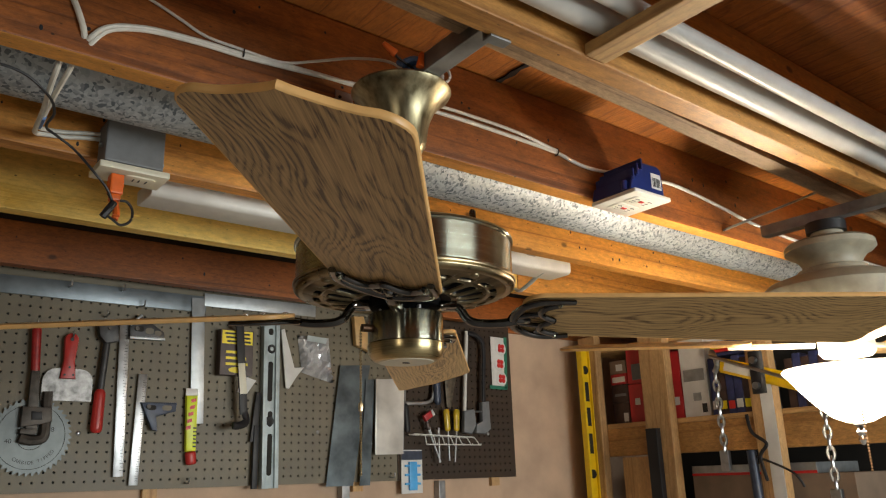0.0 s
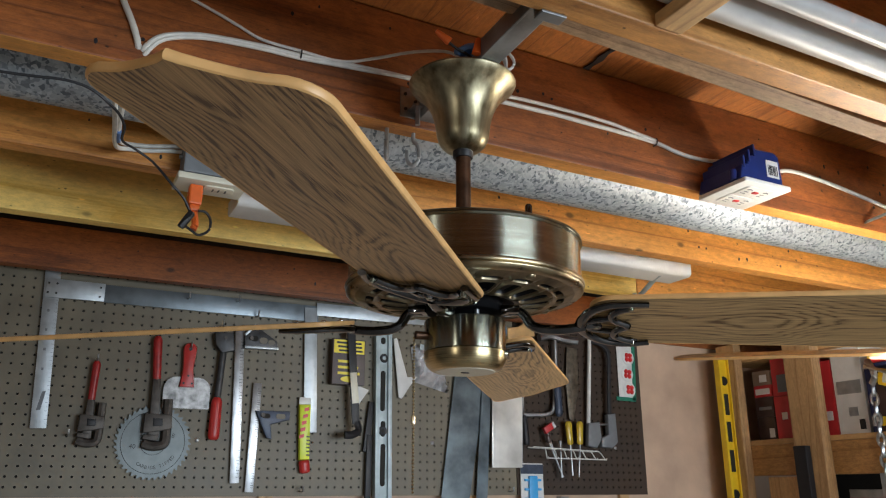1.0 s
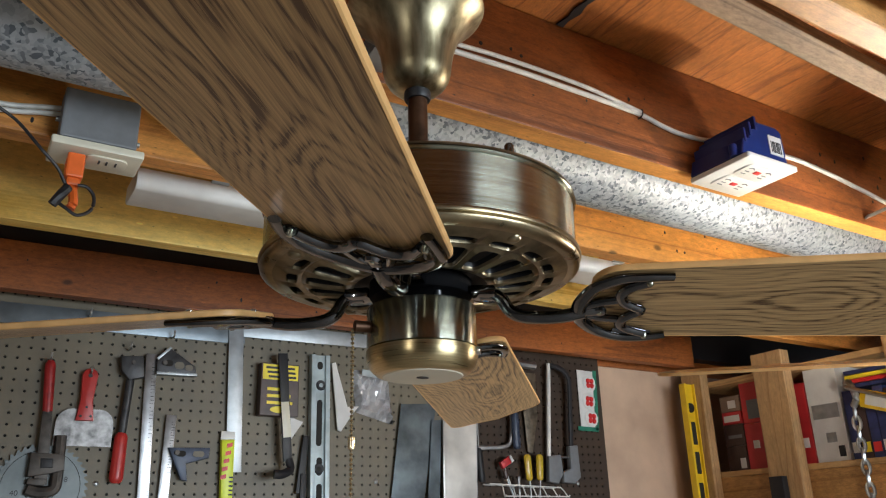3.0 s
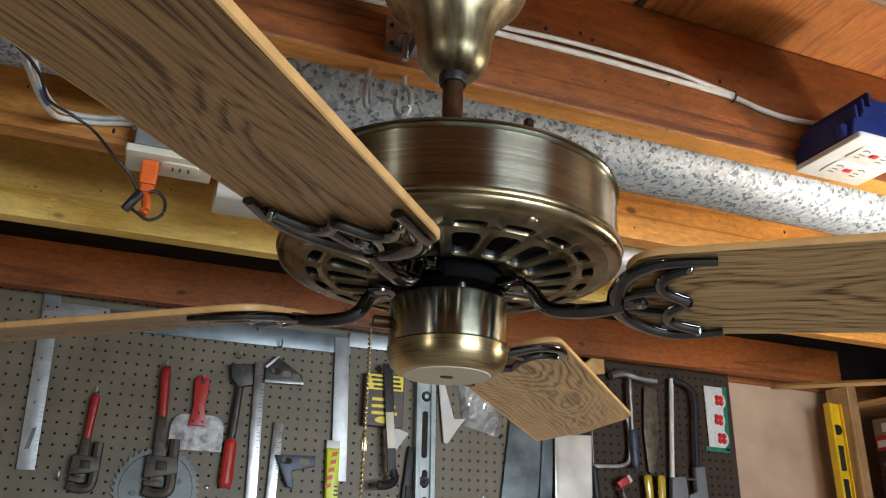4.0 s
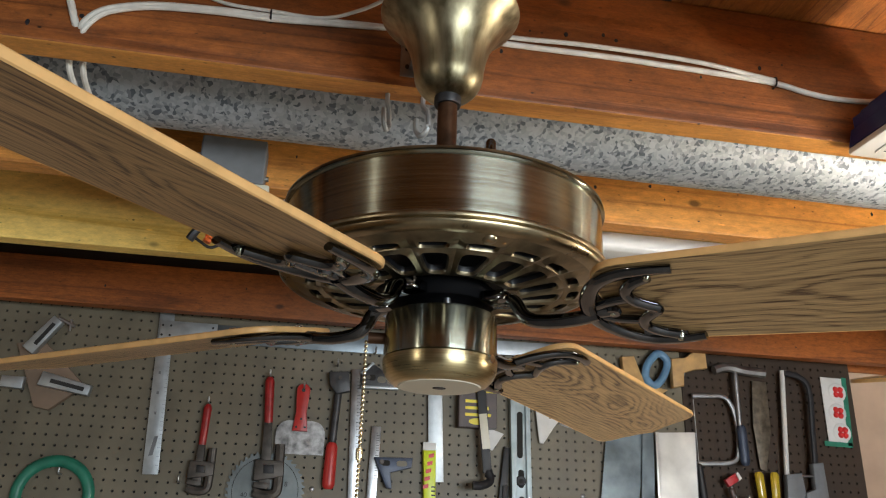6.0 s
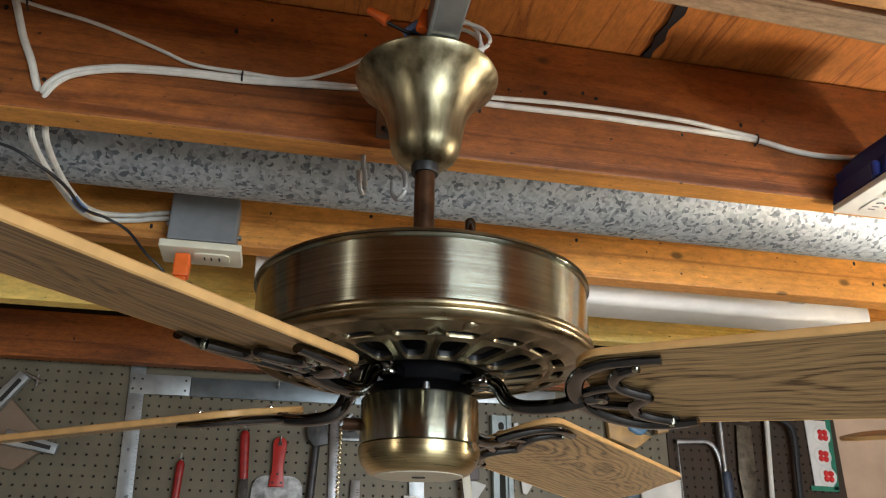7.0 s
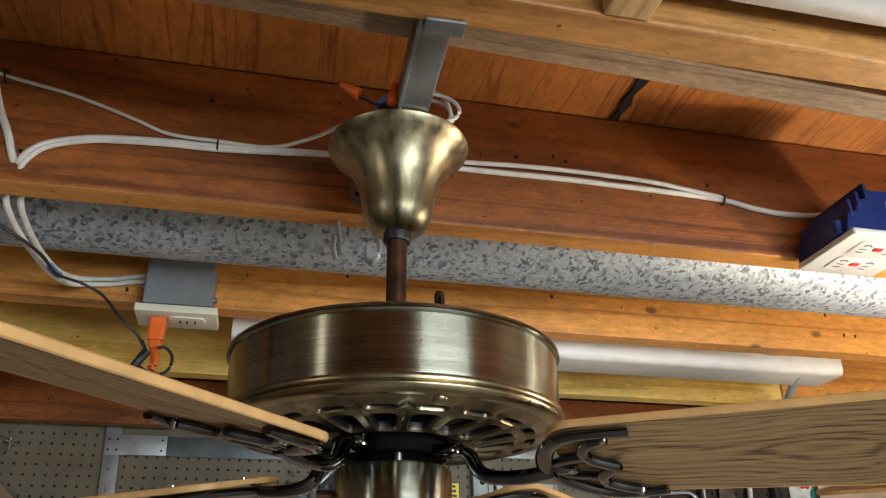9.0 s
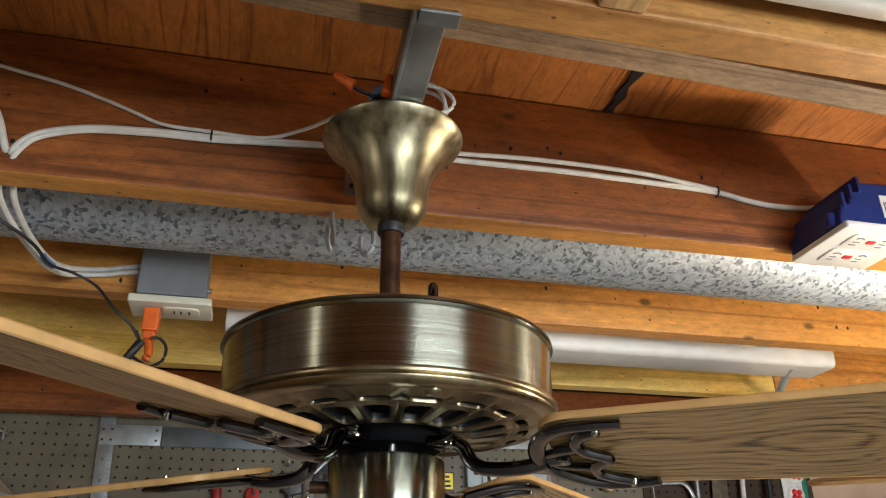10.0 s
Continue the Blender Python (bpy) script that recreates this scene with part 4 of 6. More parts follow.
cable("cable", [(-1.6, 0.25, 2.098), (-1.0, 0.245, 2.096), (-0.62, 0.24, 2.104), (-0.50, 0.235, 2.110), (-0.447, 0.25, 2.092), (-0.424, 0.30, 2.088), (-0.420, 0.37, 2.093), (-0.395, 0.41, 2.098), (-0.365, 0.42, 2.085), (-0.335, 0.41, 2.050), (-0.310, 0.42, 2.030), (-0.298, 0.425, 2.012)], 0.0022, "thin black cord running along the duct", "cables", M_black)


def staple(x, z, group="cable staples"):
    s = part("cable_staple", sweep(smooth_path([(x, 0.137, z - 0.0065), (x, 0.1265, z - 0.005), (x, 0.1245, z + 0.001), (x, 0.126, z + 0.0065), (x, 0.137, z + 0.0075)], 4), 0.0013, 6), M_black)
    tagged(s, "small black staple over a cable", "staple", group)


staple(-0.205, 2.179)
staple(0.489, 2.184)
staple(-0.46, 2.245)

# blue junction box with white outlet plate on the joist
bx = thing("outlet_box", "blue plastic outlet box with white plate on a joist", "outlet", (0.654, 0.134, 2.092))
shell = bmesh.new()
upright([(-0.062, 0.004), (0.050, 0.004), (0.046, 0.064), (0.034, 0.072), (-0.016, 0.070), (-0.022, 0.056), (-0.036, 0.052), (-0.040, 0.036), (-0.054, 0.032)], -0.104, 0.104, 0.003, shell)
part("box_body", shell, M_blue, bx, smooth=False)
for k in range(1, 4):
    part("rib", box(-0.067 + 0.015 * k, -0.062 + 0.015 * k, -0.1055, -0.006, 0.012 + 0.014 * k, 0.036 + 0.014 * k, 0.0015), M_blue, bx, smooth=False)
part("screw_post", lathe([(0, 0.004), (0.0065, 0.004), (0.0065, 0.022), (0.005, 0.024), (0, 0.024)], 14, m=Matrix.Translation((-0.062, -0.088, 0))), M_blue, bx)
part("barcode_label", box(0.008, 0.040, -0.1052, -0.1040, 0.018, 0.052), M_paper, bx, "white label with dark bars", smooth=False)
lab = bmesh.new()
for k in range(8):
    box(0.012 + 0.0032 * k, 0.012 + 0.0032 * k + (0.0018 if k % 3 else 0.0010), -0.1058, -0.1050, 0.022, 0.042, bm=lab)
part("print", lab, M_ink, bx, smooth=False)
plate = part("outlet_plate", slab(rounded(-0.060, 0.060, -0.058, 0.058, 0.004), -0.006, 0.003, 0.002), M_white, bx, "white plate with two receptacles")
plate.location = (-0.002, -0.056, 0.0)
for k in range(2):
    y0 = -0.043 + 0.046 * k
    face = part("receptacle", slab(rounded(-0.034, 0.034, y0, y0 + 0.040, 0.008), -0.0080, -0.006, 0.001), M_white, plate)
    for s_ in (-1, 1):
        part("slot", sweep(smooth_path([(s_ * 0.020 - 0.006, y0 + 0.012, -0.0082), (s_ * 0.020, y0 + 0.009, -0.0082), (s_ * 0.020 + 0.006, y0 + 0.012, -0.0082)], 3), 0.0012, 6), M_grey, plate)
        for dy in (0.020, 0.028):
            part("slot", box(s_ * 0.020 - 0.005, s_ * 0.020 + 0.005, y0 + dy, y0 + dy + 0.002, -0.0086, -0.0076), M_grey, plate, smooth=False)
    part("reset_button", box(-0.006, 0.006, y0 + 0.014, y0 + 0.022, -0.0096, -0.0078, 0.0005), M_redprint, plate, "small red button")

# grey metal box with cream plate and orange plug
gb = thing("junction_box", "grey metal junction box with cream outlet plate on a joist", "outlet", (-0.262, 0.487, 2.07))
part("box_body", box(-0.051, 0.050, -0.052, 0.0, 0.016, 0.092, 0.003), M_grey, gb, smooth=False)
part("box_screw", rod((0.050, -0.03, 0.035), (0.056, -0.03, 0.035), 0.004), M_steel, gb)
part("box_screw", rod((-0.051, -0.03, 0.05), (-0.057, -0.03, 0.05), 0.004), M_steel, gb)
gp = part("outlet_plate", slab(rounded(-0.060, 0.060, -0.060, 0.010, 0.003), 0.0, 0.012, 0.002), M_cream, gb, "cream plastic outlet plate")
part("receptacle", slab(rounded(-0.012, 0.042, -0.045, -0.010, 0.010), -0.003, 0.0, 0.001), M_cream, gp)
for x in (0.004, 0.014, 0.026):
    part("slot", box(x, x + 0.0025, -0.034, -0.022, -0.0036, -0.0025), M_ink, gp, smooth=False)
pg = thing("plug", "orange extension cord plug in a ceiling outlet", "plug", (-0.287, 0.452, 2.067))
pbm = box(-0.0112, 0.0112, -0.011, 0.011, -0.036, 0.0, 0.003)
box(-0.0085, 0.0085, -0.009, 0.009, -0.048, -0.036, 0.003, pbm)
for gz in (-0.012, -0.020):
    box(-0.0121, 0.0121, -0.0085, 0.0085, gz - 0.002, gz + 0.002, 0.001, pbm)
part("plug_body", pbm, M_orange, pg, smooth=False)
part("tail_socket", sweep(smooth_path([(0.0, 0, -0.044), (0.002, -0.003, -0.056), (0.004, -0.006, -0.072), (0.001, -0.007, -0.082)], 4), 0.0062, 8), M_orange, pg)
part("cord_loop", sweep(smooth_path([(-0.016, -0.02, -0.042), (-0.008, -0.024, -0.062), (-0.016, -0.02, -0.078), (-0.004, -0.02, -0.088), (0.010, -0.018, -0.094), (0.026, -0.014, -0.082), (0.028, -0.012, -0.062), (0.018, -0.014, -0.050), (0.006, -0.016, -0.05)], 6), 0.0024, 8), M_black, pg, "black cord loop")
part("black_plug", sweep(smooth_path([(-0.022, -0.022, -0.086), (-0.014, -0.024, -0.072), (-0.006, -0.022, -0.058)], 4), 0.0065, 8), M_black, pg)

# hooks and small bracket on the joist
for x, y, z, turnz, s in ((-0.050, 0.170, 2.105, 62, 1.2), (-0.004, 0.168, 2.105, -48, 1.3)):
    hk = thing("screw_hook", "zinc screw hook under a joist", "hook", (x, y - 0.012, z), "hooks under the joist", rot=(0, 0, turnz))
    part("hook", sweep(smooth_path([(0, 0, 0.004), (0, 0, -0.010 * s), (0.006 * s, 0, -0.018 * s), (0.0075 * s, 0, -0.034 * s), (0, 0, -0.043 * s), (-0.0075 * s, 0, -0.036 * s), (-0.008 * s, 0, -0.022 * s)], 6), 0.0034, 8), M_alu, hk)
ab = thing("angle_bracket", "small zinc angle bracket screwed to a joist", "bracket", (-0.022, 0.134, 2.118))
part("back_plate", box(-0.017, 0.017, -0.0025, 0, 0, 0.052, 0.001), M_dullsteel, ab, smooth=False)
part("foot_plate", box(-0.006, 0.012, -0.028, -0.0025, 0.010, 0.0125, 0.0005), M_dullsteel, ab, smooth=False)
part("hook_rod", rod((0.003, -0.024, 0.012), (0.004, -0.022, -0.02), 0.004), M_steel, ab)
for x, z in ((-0.009, 0.040), (0.009, 0.030), (-0.008, 0.014)):
    part("screw", rod((x, -0.0025, z), (x, -0.0042, z), 0.0028), M_black, ab)

def nail_marks(joist_ob, y, seed, count, x0, x1):
    rng = random.Random(seed)
    disc = mesh_of(lathe([(0, -0.0010), (0.0022, -0.0008), (0.0026, 0.0004), (0, 0.0004)], 8, m=pose(0, 0, 0, -90, 0, 0)), "nail_head", M_black, True)
    for k in range(count):
        ob = new("nail_head", disc)
        ob.parent = joist_ob
        s = rng.uniform(0.6, 1.3)
        ob.matrix_basis = pose(rng.uniform(x0, x1), y, rng.uniform(JB + 0.02, SUB - 0.03)) @ Matrix.Diagonal((s, s, s * rng.uniform(0.8, 2.0), 1))


JOISTS = [o for o in scene.objects if o.name.startswith("joist")]
nail_marks(JOISTS[0], 0.135, 3, 34, -0.6, 1.2)
nail_marks(JOISTS[1], 0.488, 5, 46, -0.6, 1.4)
nail_marks(bpy.data.objects["header_beam"], 1.33, 8, 10, -0.9, 1.4)

# black tape over the sheet joint of the subfloor
tape = part("seam_tape", slab([(0.331, 0.134), (0.345, 0.134), (0.342, 0.118), (0.347, 0.095), (0.341, 0.072), (0.348, 0.04), (0.343, 0.015), (0.349, -0.02), (0.343, -0.06), (0.347, -0.10), (0.343, -0.215), (0.333, -0.215), (0.335, -0.10), (0.330, -0.05), (0.334, -0.02), (0.329, 0.03), (0.334, 0.06), (0.330, 0.09), (0.335, 0.11)], SUB - 0.004, SUB - 0.001), M_black, smooth=False)
tagged(tape, "torn black tarpaper strip at the plywood joint", "tape")


# ---------------------------------------------------------------- pegboard wall
PEG_Y = 1.405                                   # front of the pegboard
INCH = 0.0254


def pegboard(x0, x1, z0, z1, hx, hz, r=0.0035):
    """A hardboard sheet with a hole in every inch cell, each hole an eight-sided recess."""
    verts, faces, index = [], [], {}

    def vert(x, y, z):
        key = (round(x, 5), round(y, 5), round(z, 5))
        if key not in index:
            index[key] = len(verts)
            verts.append((x, y, z))
        return index[key]

    cols = [c for c in range(-40, 120) if x0 + 0.5 * INCH <= hx + c * INCH <= x1 - 0.5 * INCH]
    rows = [q for q in range(-40, 60) if z0 + 0.5 * INCH <= hz - q * INCH <= z1 - 0.5 * INCH]
    ring = [(math.cos(math.pi * k / 4), math.sin(math.pi * k / 4)) for k in range(8)]
    h = INCH / 2
    for c in cols:
        for q in rows:
            cx, cz = hx + c * INCH, hz - q * INCH
            square = [(h, 0), (h, h), (0, h), (-h, h), (-h, 0), (-h, -h), (0, -h), (h, -h)]
            o = [vert(cx + a, PEG_Y, cz + b) for a, b in square]
            i = [vert(cx + r * a, PEG_Y, cz + r * b) for a, b in ring]
            d = [vert(cx + r * a, PEG_Y + 0.006, cz + r * b) for a, b in ring]
            for k in range(8):
                j = (k + 1) % 8
                faces.append((o[k], o[j], i[j], i[k]))
                faces.append((i[k], i[j], d[j], d[k]))
    gx0, gx1 = hx + cols[0] * INCH - h, hx + cols[-1] * INCH + h
    gz0, gz1 = hz - rows[-1] * INCH - h, hz - rows[0] * INCH + h
    me = bpy.data.meshes.new("pegboard")
    me.from_pydata(verts, [], faces)
    b = bmesh.new()
    b.from_mesh(me)
    for a0, a1, c0, c1 in ((x0, gx0, z0, z1), (gx1, x1, z0, z1), (gx0, gx1, z0, gz0), (gx0, gx1, gz1, z1)):
        if a1 - a0 > 1e-4 and c1 - c0 > 1e-4:
            box(a0, a1, PEG_Y, PEG_Y + 0.006, c0, c1, bm=b)
    bmesh.ops.remove_doubles(b, verts=b.verts, dist=1e-5)
    return b


def board(x0, x1, material, label, battens, screws):
    mid = (x0 + x1) / 2
    t = thing("pegboard", label, "pegboard", (mid, PEG_Y, 1.54), "pegboard sheets")
    pm = pegboard(x0, x1, 1.540, 2.150, -0.450, 2.047)
    bmesh.ops.translate(pm, verts=pm.verts, vec=(-mid, -PEG_Y, -1.54))
    part("perforated_sheet", pm, material, t, smooth=False)
    half = (x1 - x0) / 2
    # near-black sheet paints the shade seen through the holes
    part("dark_cavity", box(-half + 0.01, half - 0.01, 0.0065, 0.0085, 0.004, 0.606), M_hole, t, "near-black sheet painted as shade behind the holes", smooth=False)
    for x in battens:
        part("spacer_batten", box(x - mid, x + 0.04 - mid, 0.009, 0.0245, -0.03, 0.606), M_post, t, smooth=False)
    for x, z in screws:
        part("screw_washer", lathe([(0, -0.003), (0.004, -0.0028), (0.0062, -0.0012), (0.0062, 0), (0, 0)], 14, m=Matrix.Translation((x - mid, 0, z - 1.54)) @ pose(0, 0, 0, -90, 0, 0)), M_steel, t)


board(-0.905, 0.9745, M_peg, "tan brown perforated hardboard mounted on the wall", (-0.685, 0.115, 0.80), ((-0.07, 1.690), (0.66, 1.70)))
# browner sheet; the dimmer light at this end is also in its colour
board(0.9775, 1.535, M_peg_dark, "dark brown perforated hardboard mounted on the wall", (1.00, 1.415), ((1.40, 1.70),))


def lerp(a, b, t):
    return (a[0] + (b[0] - a[0]) * t, a[1] + (b[1] - a[1]) * t)


def taper_plate(a, b, wa, wb, y, thick, bevel=0.001, bm=None):
    """A flat bar against the wall from a to b (x, z), wa wide at a and wb at b."""
    dx, dz = b[0] - a[0], b[1] - a[1]
    n = math.hypot(dx, dz)
    px, pz = -dz / n, dx / n
    o = [(a[0] + px * wa / 2, a[1] + pz * wa / 2), (a[0] - px * wa / 2, a[1] - pz * wa / 2), (b[0] - px * wb / 2, b[1] - pz * wb / 2), (b[0] + px * wb / 2, b[1] + pz * wb / 2)]
    return upright(o, y, thick, bevel, bm)


def grip(a, b, ra, rb, y, bm=None, flat=0.7, mid=1.0):
    """A rounded handle from a to b (x, z)."""
    pts = [Vector((a[0] + (b[0] - a[0]) * t, y, a[1] + (b[1] - a[1]) * t)) for t in (0, 0.04, 0.1, 0.3, 0.5, 0.7, 0.9, 0.96, 1)]
    prof = (0.55, 0.85, 1, 1 + (mid - 1) * 0.7, mid, 1 + (mid - 1) * 0.7, 1, 0.85, 0.55)
    k = [0]

    def tp(t):
        w = prof[min(k[0], 8)] * (ra + (rb - ra) * t)
        k[0] += 1
        return w
    return sweep(pts, 1.0, 12, bm, flat, (0, 1, 0), taper=tp)


def peg_hook(x, z, parent=None):
    h = part("peg_hook", sweep(smooth_path([(x, PEG_Y + 0.004, z), (x, PEG_Y - 0.012, z), (x, PEG_Y - 0.026, z - 0.001), (x, PEG_Y - 0.030, z + 0.006), (x, PEG_Y - 0.030, z + 0.014)], 4), 0.0024, 8), M_steel)
    return tagged(h, "small zinc pegboard hook", "hook", "pegboard hooks")


def flat_tool(name, label, category, outline_parts, group=""):
    """outline_parts: (part name, bmesh, material, label)."""
    t = thing(name, label, category, group=group)
    for n, bm, material, lab in outline_parts:
        part(n, bm, material, t, lab)
    return t


T = PEG_Y
# squares and rulers along the top
flat_tool("try_square", "white aluminium square with a long ruled blade", "square", [
    ("blade", taper_plate((-0.487, 2.138), (-0.468, 1.708), 0.038, 0.038, T - 0.012, 0.003), M_alu, "white ruled aluminium blade"),
    ("arm", taper_plate((-0.498, 2.073), (-0.353, 2.074), 0.052, 0.050, T - 0.016, 0.004), M_alu, "pale riveted arm")])
flat_tool("steel_square", "grey steel framing square hung on the pegboard", "square", [
    ("body", taper_plate((-0.353, 2.074), (0.261, 2.077), 0.050, 0.050, T - 0.008, 0.003), M_bluesteel, ""),
    ("tongue", taper_plate((0.235, 2.094), (0.251, 1.719), 0.040, 0.040, T - 0.0125, 0.003), M_alu, "")])
flat_tool("straight_ruler", "long pale ruler fixed along the top of the pegboard", "ruler", [
    ("ruler", taper_plate((0.255, 2.092), (0.641, 2.096), 0.040, 0.040, T - 0.010, 0.003), M_alu, "")])
tick = bmesh.new()
for k in range(36):
    p = lerp((-0.487, 2.138), (-0.468, 1.708), 0.10 + 0.025 * k)
    box(p[0] + 0.011 + (0.003 if k % 2 else 0), p[0] + 0.018, T - 0.0124, T - 0.0119, p[1], p[1] + 0.0008, bm=tick)
for fz, w_ in ((0.30, 0.006), (0.42, 0.005), (0.54, 0.006), (0.66, 0.005)):
    p = lerp((-0.487, 2.138), (-0.468, 1.708), fz)
    box(p[0] - 0.006, p[0] - 0.006 + w_, T - 0.0124, T - 0.0119, p[1], p[1] + 0.007, bm=tick)
ob = part("ruler_marks", tick, M_grey, bpy.data.objects["try_square"], smooth=False)
for k in range(5):
    if k in (2, 3):
        continue
    for s in (-0.013, 0.013):
        p = lerp((-0.498, 2.073), (-0.353, 2.074), (0.04, 0.18, 0, 0, 0.92)[k])
        part("rivet", lathe([(0, -0.0008), (0.003, -0.0006), (0.003, 0.0)], 10, m=Matrix.Translation((p[0], T - 0.0161, p[1] + s)) @ pose(0, 0, 0, -90, 0, 0)), M_ink, bpy.data.objects["try_square"])
part("maker_mark", upright([(-0.479, 1.752), (-0.469, 1.754), (-0.462, 1.802), (-0.471, 1.800)], T - 0.0126, 0.0006), M_grey, bpy.data.objects["try_square"], "grey printed panel", smooth=False)


def pipe_wrench(a, b, c, s, label):
    """Handle from a to b, jaw end at c (x, z); s is its scale."""
    y = T - 0.020
    t = thing("pipe_wrench", label, "wrench", group="pipe wrenches")
    part("handle_grip", grip(a, b, 0.0098 * s, 0.0078 * s, y), M_red, t, "red painted grip")
    part("shank", taper_plate(lerp(a, b, 0.9), c, 0.016 * s, 0.022 * s, y - 0.007, 0.014, 0.002), M_castiron, t)
    d = Vector((c[0] - b[0], c[1] - b[1])).normalized()
    n = Vector((-d.y, d.x))

    def at(u, v):
        return (c[0] + d.x * u * s + n.x * v * s, c[1] + d.y * u * s + n.y * v * s)
    hs = bmesh.new()
    o = [at(-0.055, -0.020), at(-0.052, 0.034), at(-0.024, 0.036), at(-0.018, 0.012), at(-0.014, -0.022)]
    upright(o, y - 0.014, 0.028, 0.003, hs)
    part("housing", hs, M_castiron, t, "worn steel jaw housing")
    jw = bmesh.new()
    sweep(smooth_path([(q[0], y, q[1]) for q in (at(-0.085, 0.026), at(-0.05, 0.026), at(-0.012, 0.026), at(0.008, 0.022), at(0.012, 0.0), at(0.006, -0.020))], 5), 0.010 * s, 8, jw, 0.9, (0, 1, 0))
    part("hook_jaw", jw, M_castiron, t, "dark steel hook jaw")
    lj = bmesh.new()
    upright([at(-0.012, -0.020), at(-0.010, 0.010), at(0.002, 0.006), at(-0.002, -0.022)], y - 0.011, 0.022, 0.002, lj)
    part("heel_jaw", lj, M_castiron, t)
    o = [at(-0.045, -0.004), at(-0.044, 0.016), at(-0.028, 0.017), at(-0.028, -0.003)]
    part("adjusting_nut", upright(o, y - 0.017, 0.034, 0.003), M_black, t, "knurled dark nut")
    peg_hook(a[0], a[1] + 0.004)


pipe_wrench((-0.350, 1.886), (-0.353, 1.773), (-0.354, 1.686), 1.08, "red handled pipe wrench hanging on the pegboard")
pipe_wrench((-0.203, 1.966), (-0.194, 1.835), (-0.189, 1.685), 1.28, "large red handled pipe wrench hanging over a saw blade")

# circular saw blade with its printed words
sb = thing("saw_blade", "round grey carbide tipped saw blade on the pegboard", "saw blade", ((-0.186, 1.680)[0], T - 0.007, (-0.186, 1.680)[1]))
R, teeth = 0.098, 40
o = []
for k in range(teeth):
    a = 2 * math.pi * k / teeth
    for da, r in ((0, R), (0.035, R + 0.001), (0.05, R - 0.007), (0.10, R - 0.006)):
        o.append((r * math.cos(-a - da), r * math.sin(-a - da)))
part("blade_disc", upright(o, -0.002, 0.0025), M_bladesteel, sb, smooth=False)
ringb = bmesh.new()
sweep([Vector((0.082 * math.cos(a), -0.0022, 0.082 * math.sin(a))) for a in [2 * math.pi * k / 48 for k in range(48)]], 0.0007, 6, ringb, closed=True)
sweep([Vector((0.033 * math.cos(a), -0.0022, 0.033 * math.sin(a))) for a in [2 * math.pi * k / 32 for k in range(32)]], 0.0007, 6, ringb, closed=True)
part("printed_ring", ringb, M_ink, sb)
part("arbor_hole", lathe([(0, -0.0006), (0.008, -0.0006), (0.008, 0), (0, 0)], 20, m=Matrix.Translation((0, -0.0022, 0)) @ pose(0, 0, 0, -90, 0, 0)), M_hole, sb)


def lettering(words, size, place, turn, material, parent, name="lettering"):
    cu = bpy.data.curves.new(name, "FONT")
    cu.body, cu.size, cu.extrude, cu.align_x, cu.align_y = words, size, 0.0002, "CENTER", "CENTER"
    tmp = bpy.data.objects.new(name, cu)
    me = bpy.data.meshes.new_from_object(tmp)
    bpy.data.objects.remove(tmp)
    me.materials.clear()
    me.materials.append(material)
    ob = new(name, me)
    ob.parent = parent
    ob.matrix_basis = pose(*place, 90, turn, 0)
    return ob


for k, ch in enumerate("CARBIDE TIPPED"):
    if ch != " ":
        a = radians(-121 + 6.6 * k)
        lettering(ch, 0.0125, (0.066 * math.cos(a), -0.0025, 0.066 * math.sin(a)), -(math.degrees(a) + 90), M_ink, sb, "letter")
lettering("40", 0.017, (-0.052, -0.0025, -0.012), 0, M_ink, sb, "number")
lettering("8", 0.017, (0.050, -0.0025, 0.018), 0, M_ink, sb, "number")

# scraper
sc = thing("taping_knife", "broad steel taping knife with red handle", "scraper")
c = (-0.112, 1.809)
part("blade", upright([(c[0] - 0.062, c[1] - 0.036), (c[0] + 0.064, c[1] - 0.036)] + arc(c[0] + 0.030, c[1] + 0.016, 0.034, 0, 90, 6) + arc(c[0] - 0.028, c[1] + 0.016, 0.034, 90, 180, 6), T - 0.012, 0.0014), M_tarnish, sc, "scratched tarnished steel blade")
part("handle", upright([(c[0] - 0.022, c[1] + 0.022), (c[0] + 0.018, c[1] + 0.022), (c[0] + 0.012, c[1] + 0.070)] + arc(c[0] - 0.001, c[1] + 0.128, 0.018, 0, 180, 8) + [(c[0] - 0.016, c[1] + 0.070)], T - 0.022, 0.018, 0.004), M_redplastic, sc, "red plastic handle")
for dx, dz in ((-0.012, 0.032), (0.010, 0.032), (-0.001, 0.053), (-0.001, 0.128)):
    part("rivet", rod((c[0] + dx, T - 0.0235, c[1] + dz), (c[0] + dx, T - 0.019, c[1] + dz), 0.003 if dz < 0.1 else 0.005), M_ink, sc)
peg_hook(c[0], c[1] + 0.135)

# hatchet hammer
hm = thing("roofing_hammer", "dark steel hammer with red rubber grip", "hammer")
part("head", upright([(-0.051, 1.989), (0.002, 1.994), (0.009, 1.941), (-0.026, 1.932), (-0.045, 1.953)], T - 0.030, 0.024, 0.003), M_darkiron, hm)
part("shaft", grip((-0.021, 1.946), (-0.028, 1.797), 0.010, 0.009, T - 0.018), M_darkiron, hm)
part("rubber_grip", grip((-0.028, 1.807), (-0.030, 1.690), 0.0145, 0.0165, T - 0.018), M_redplastic, hm, "red rubber grip")
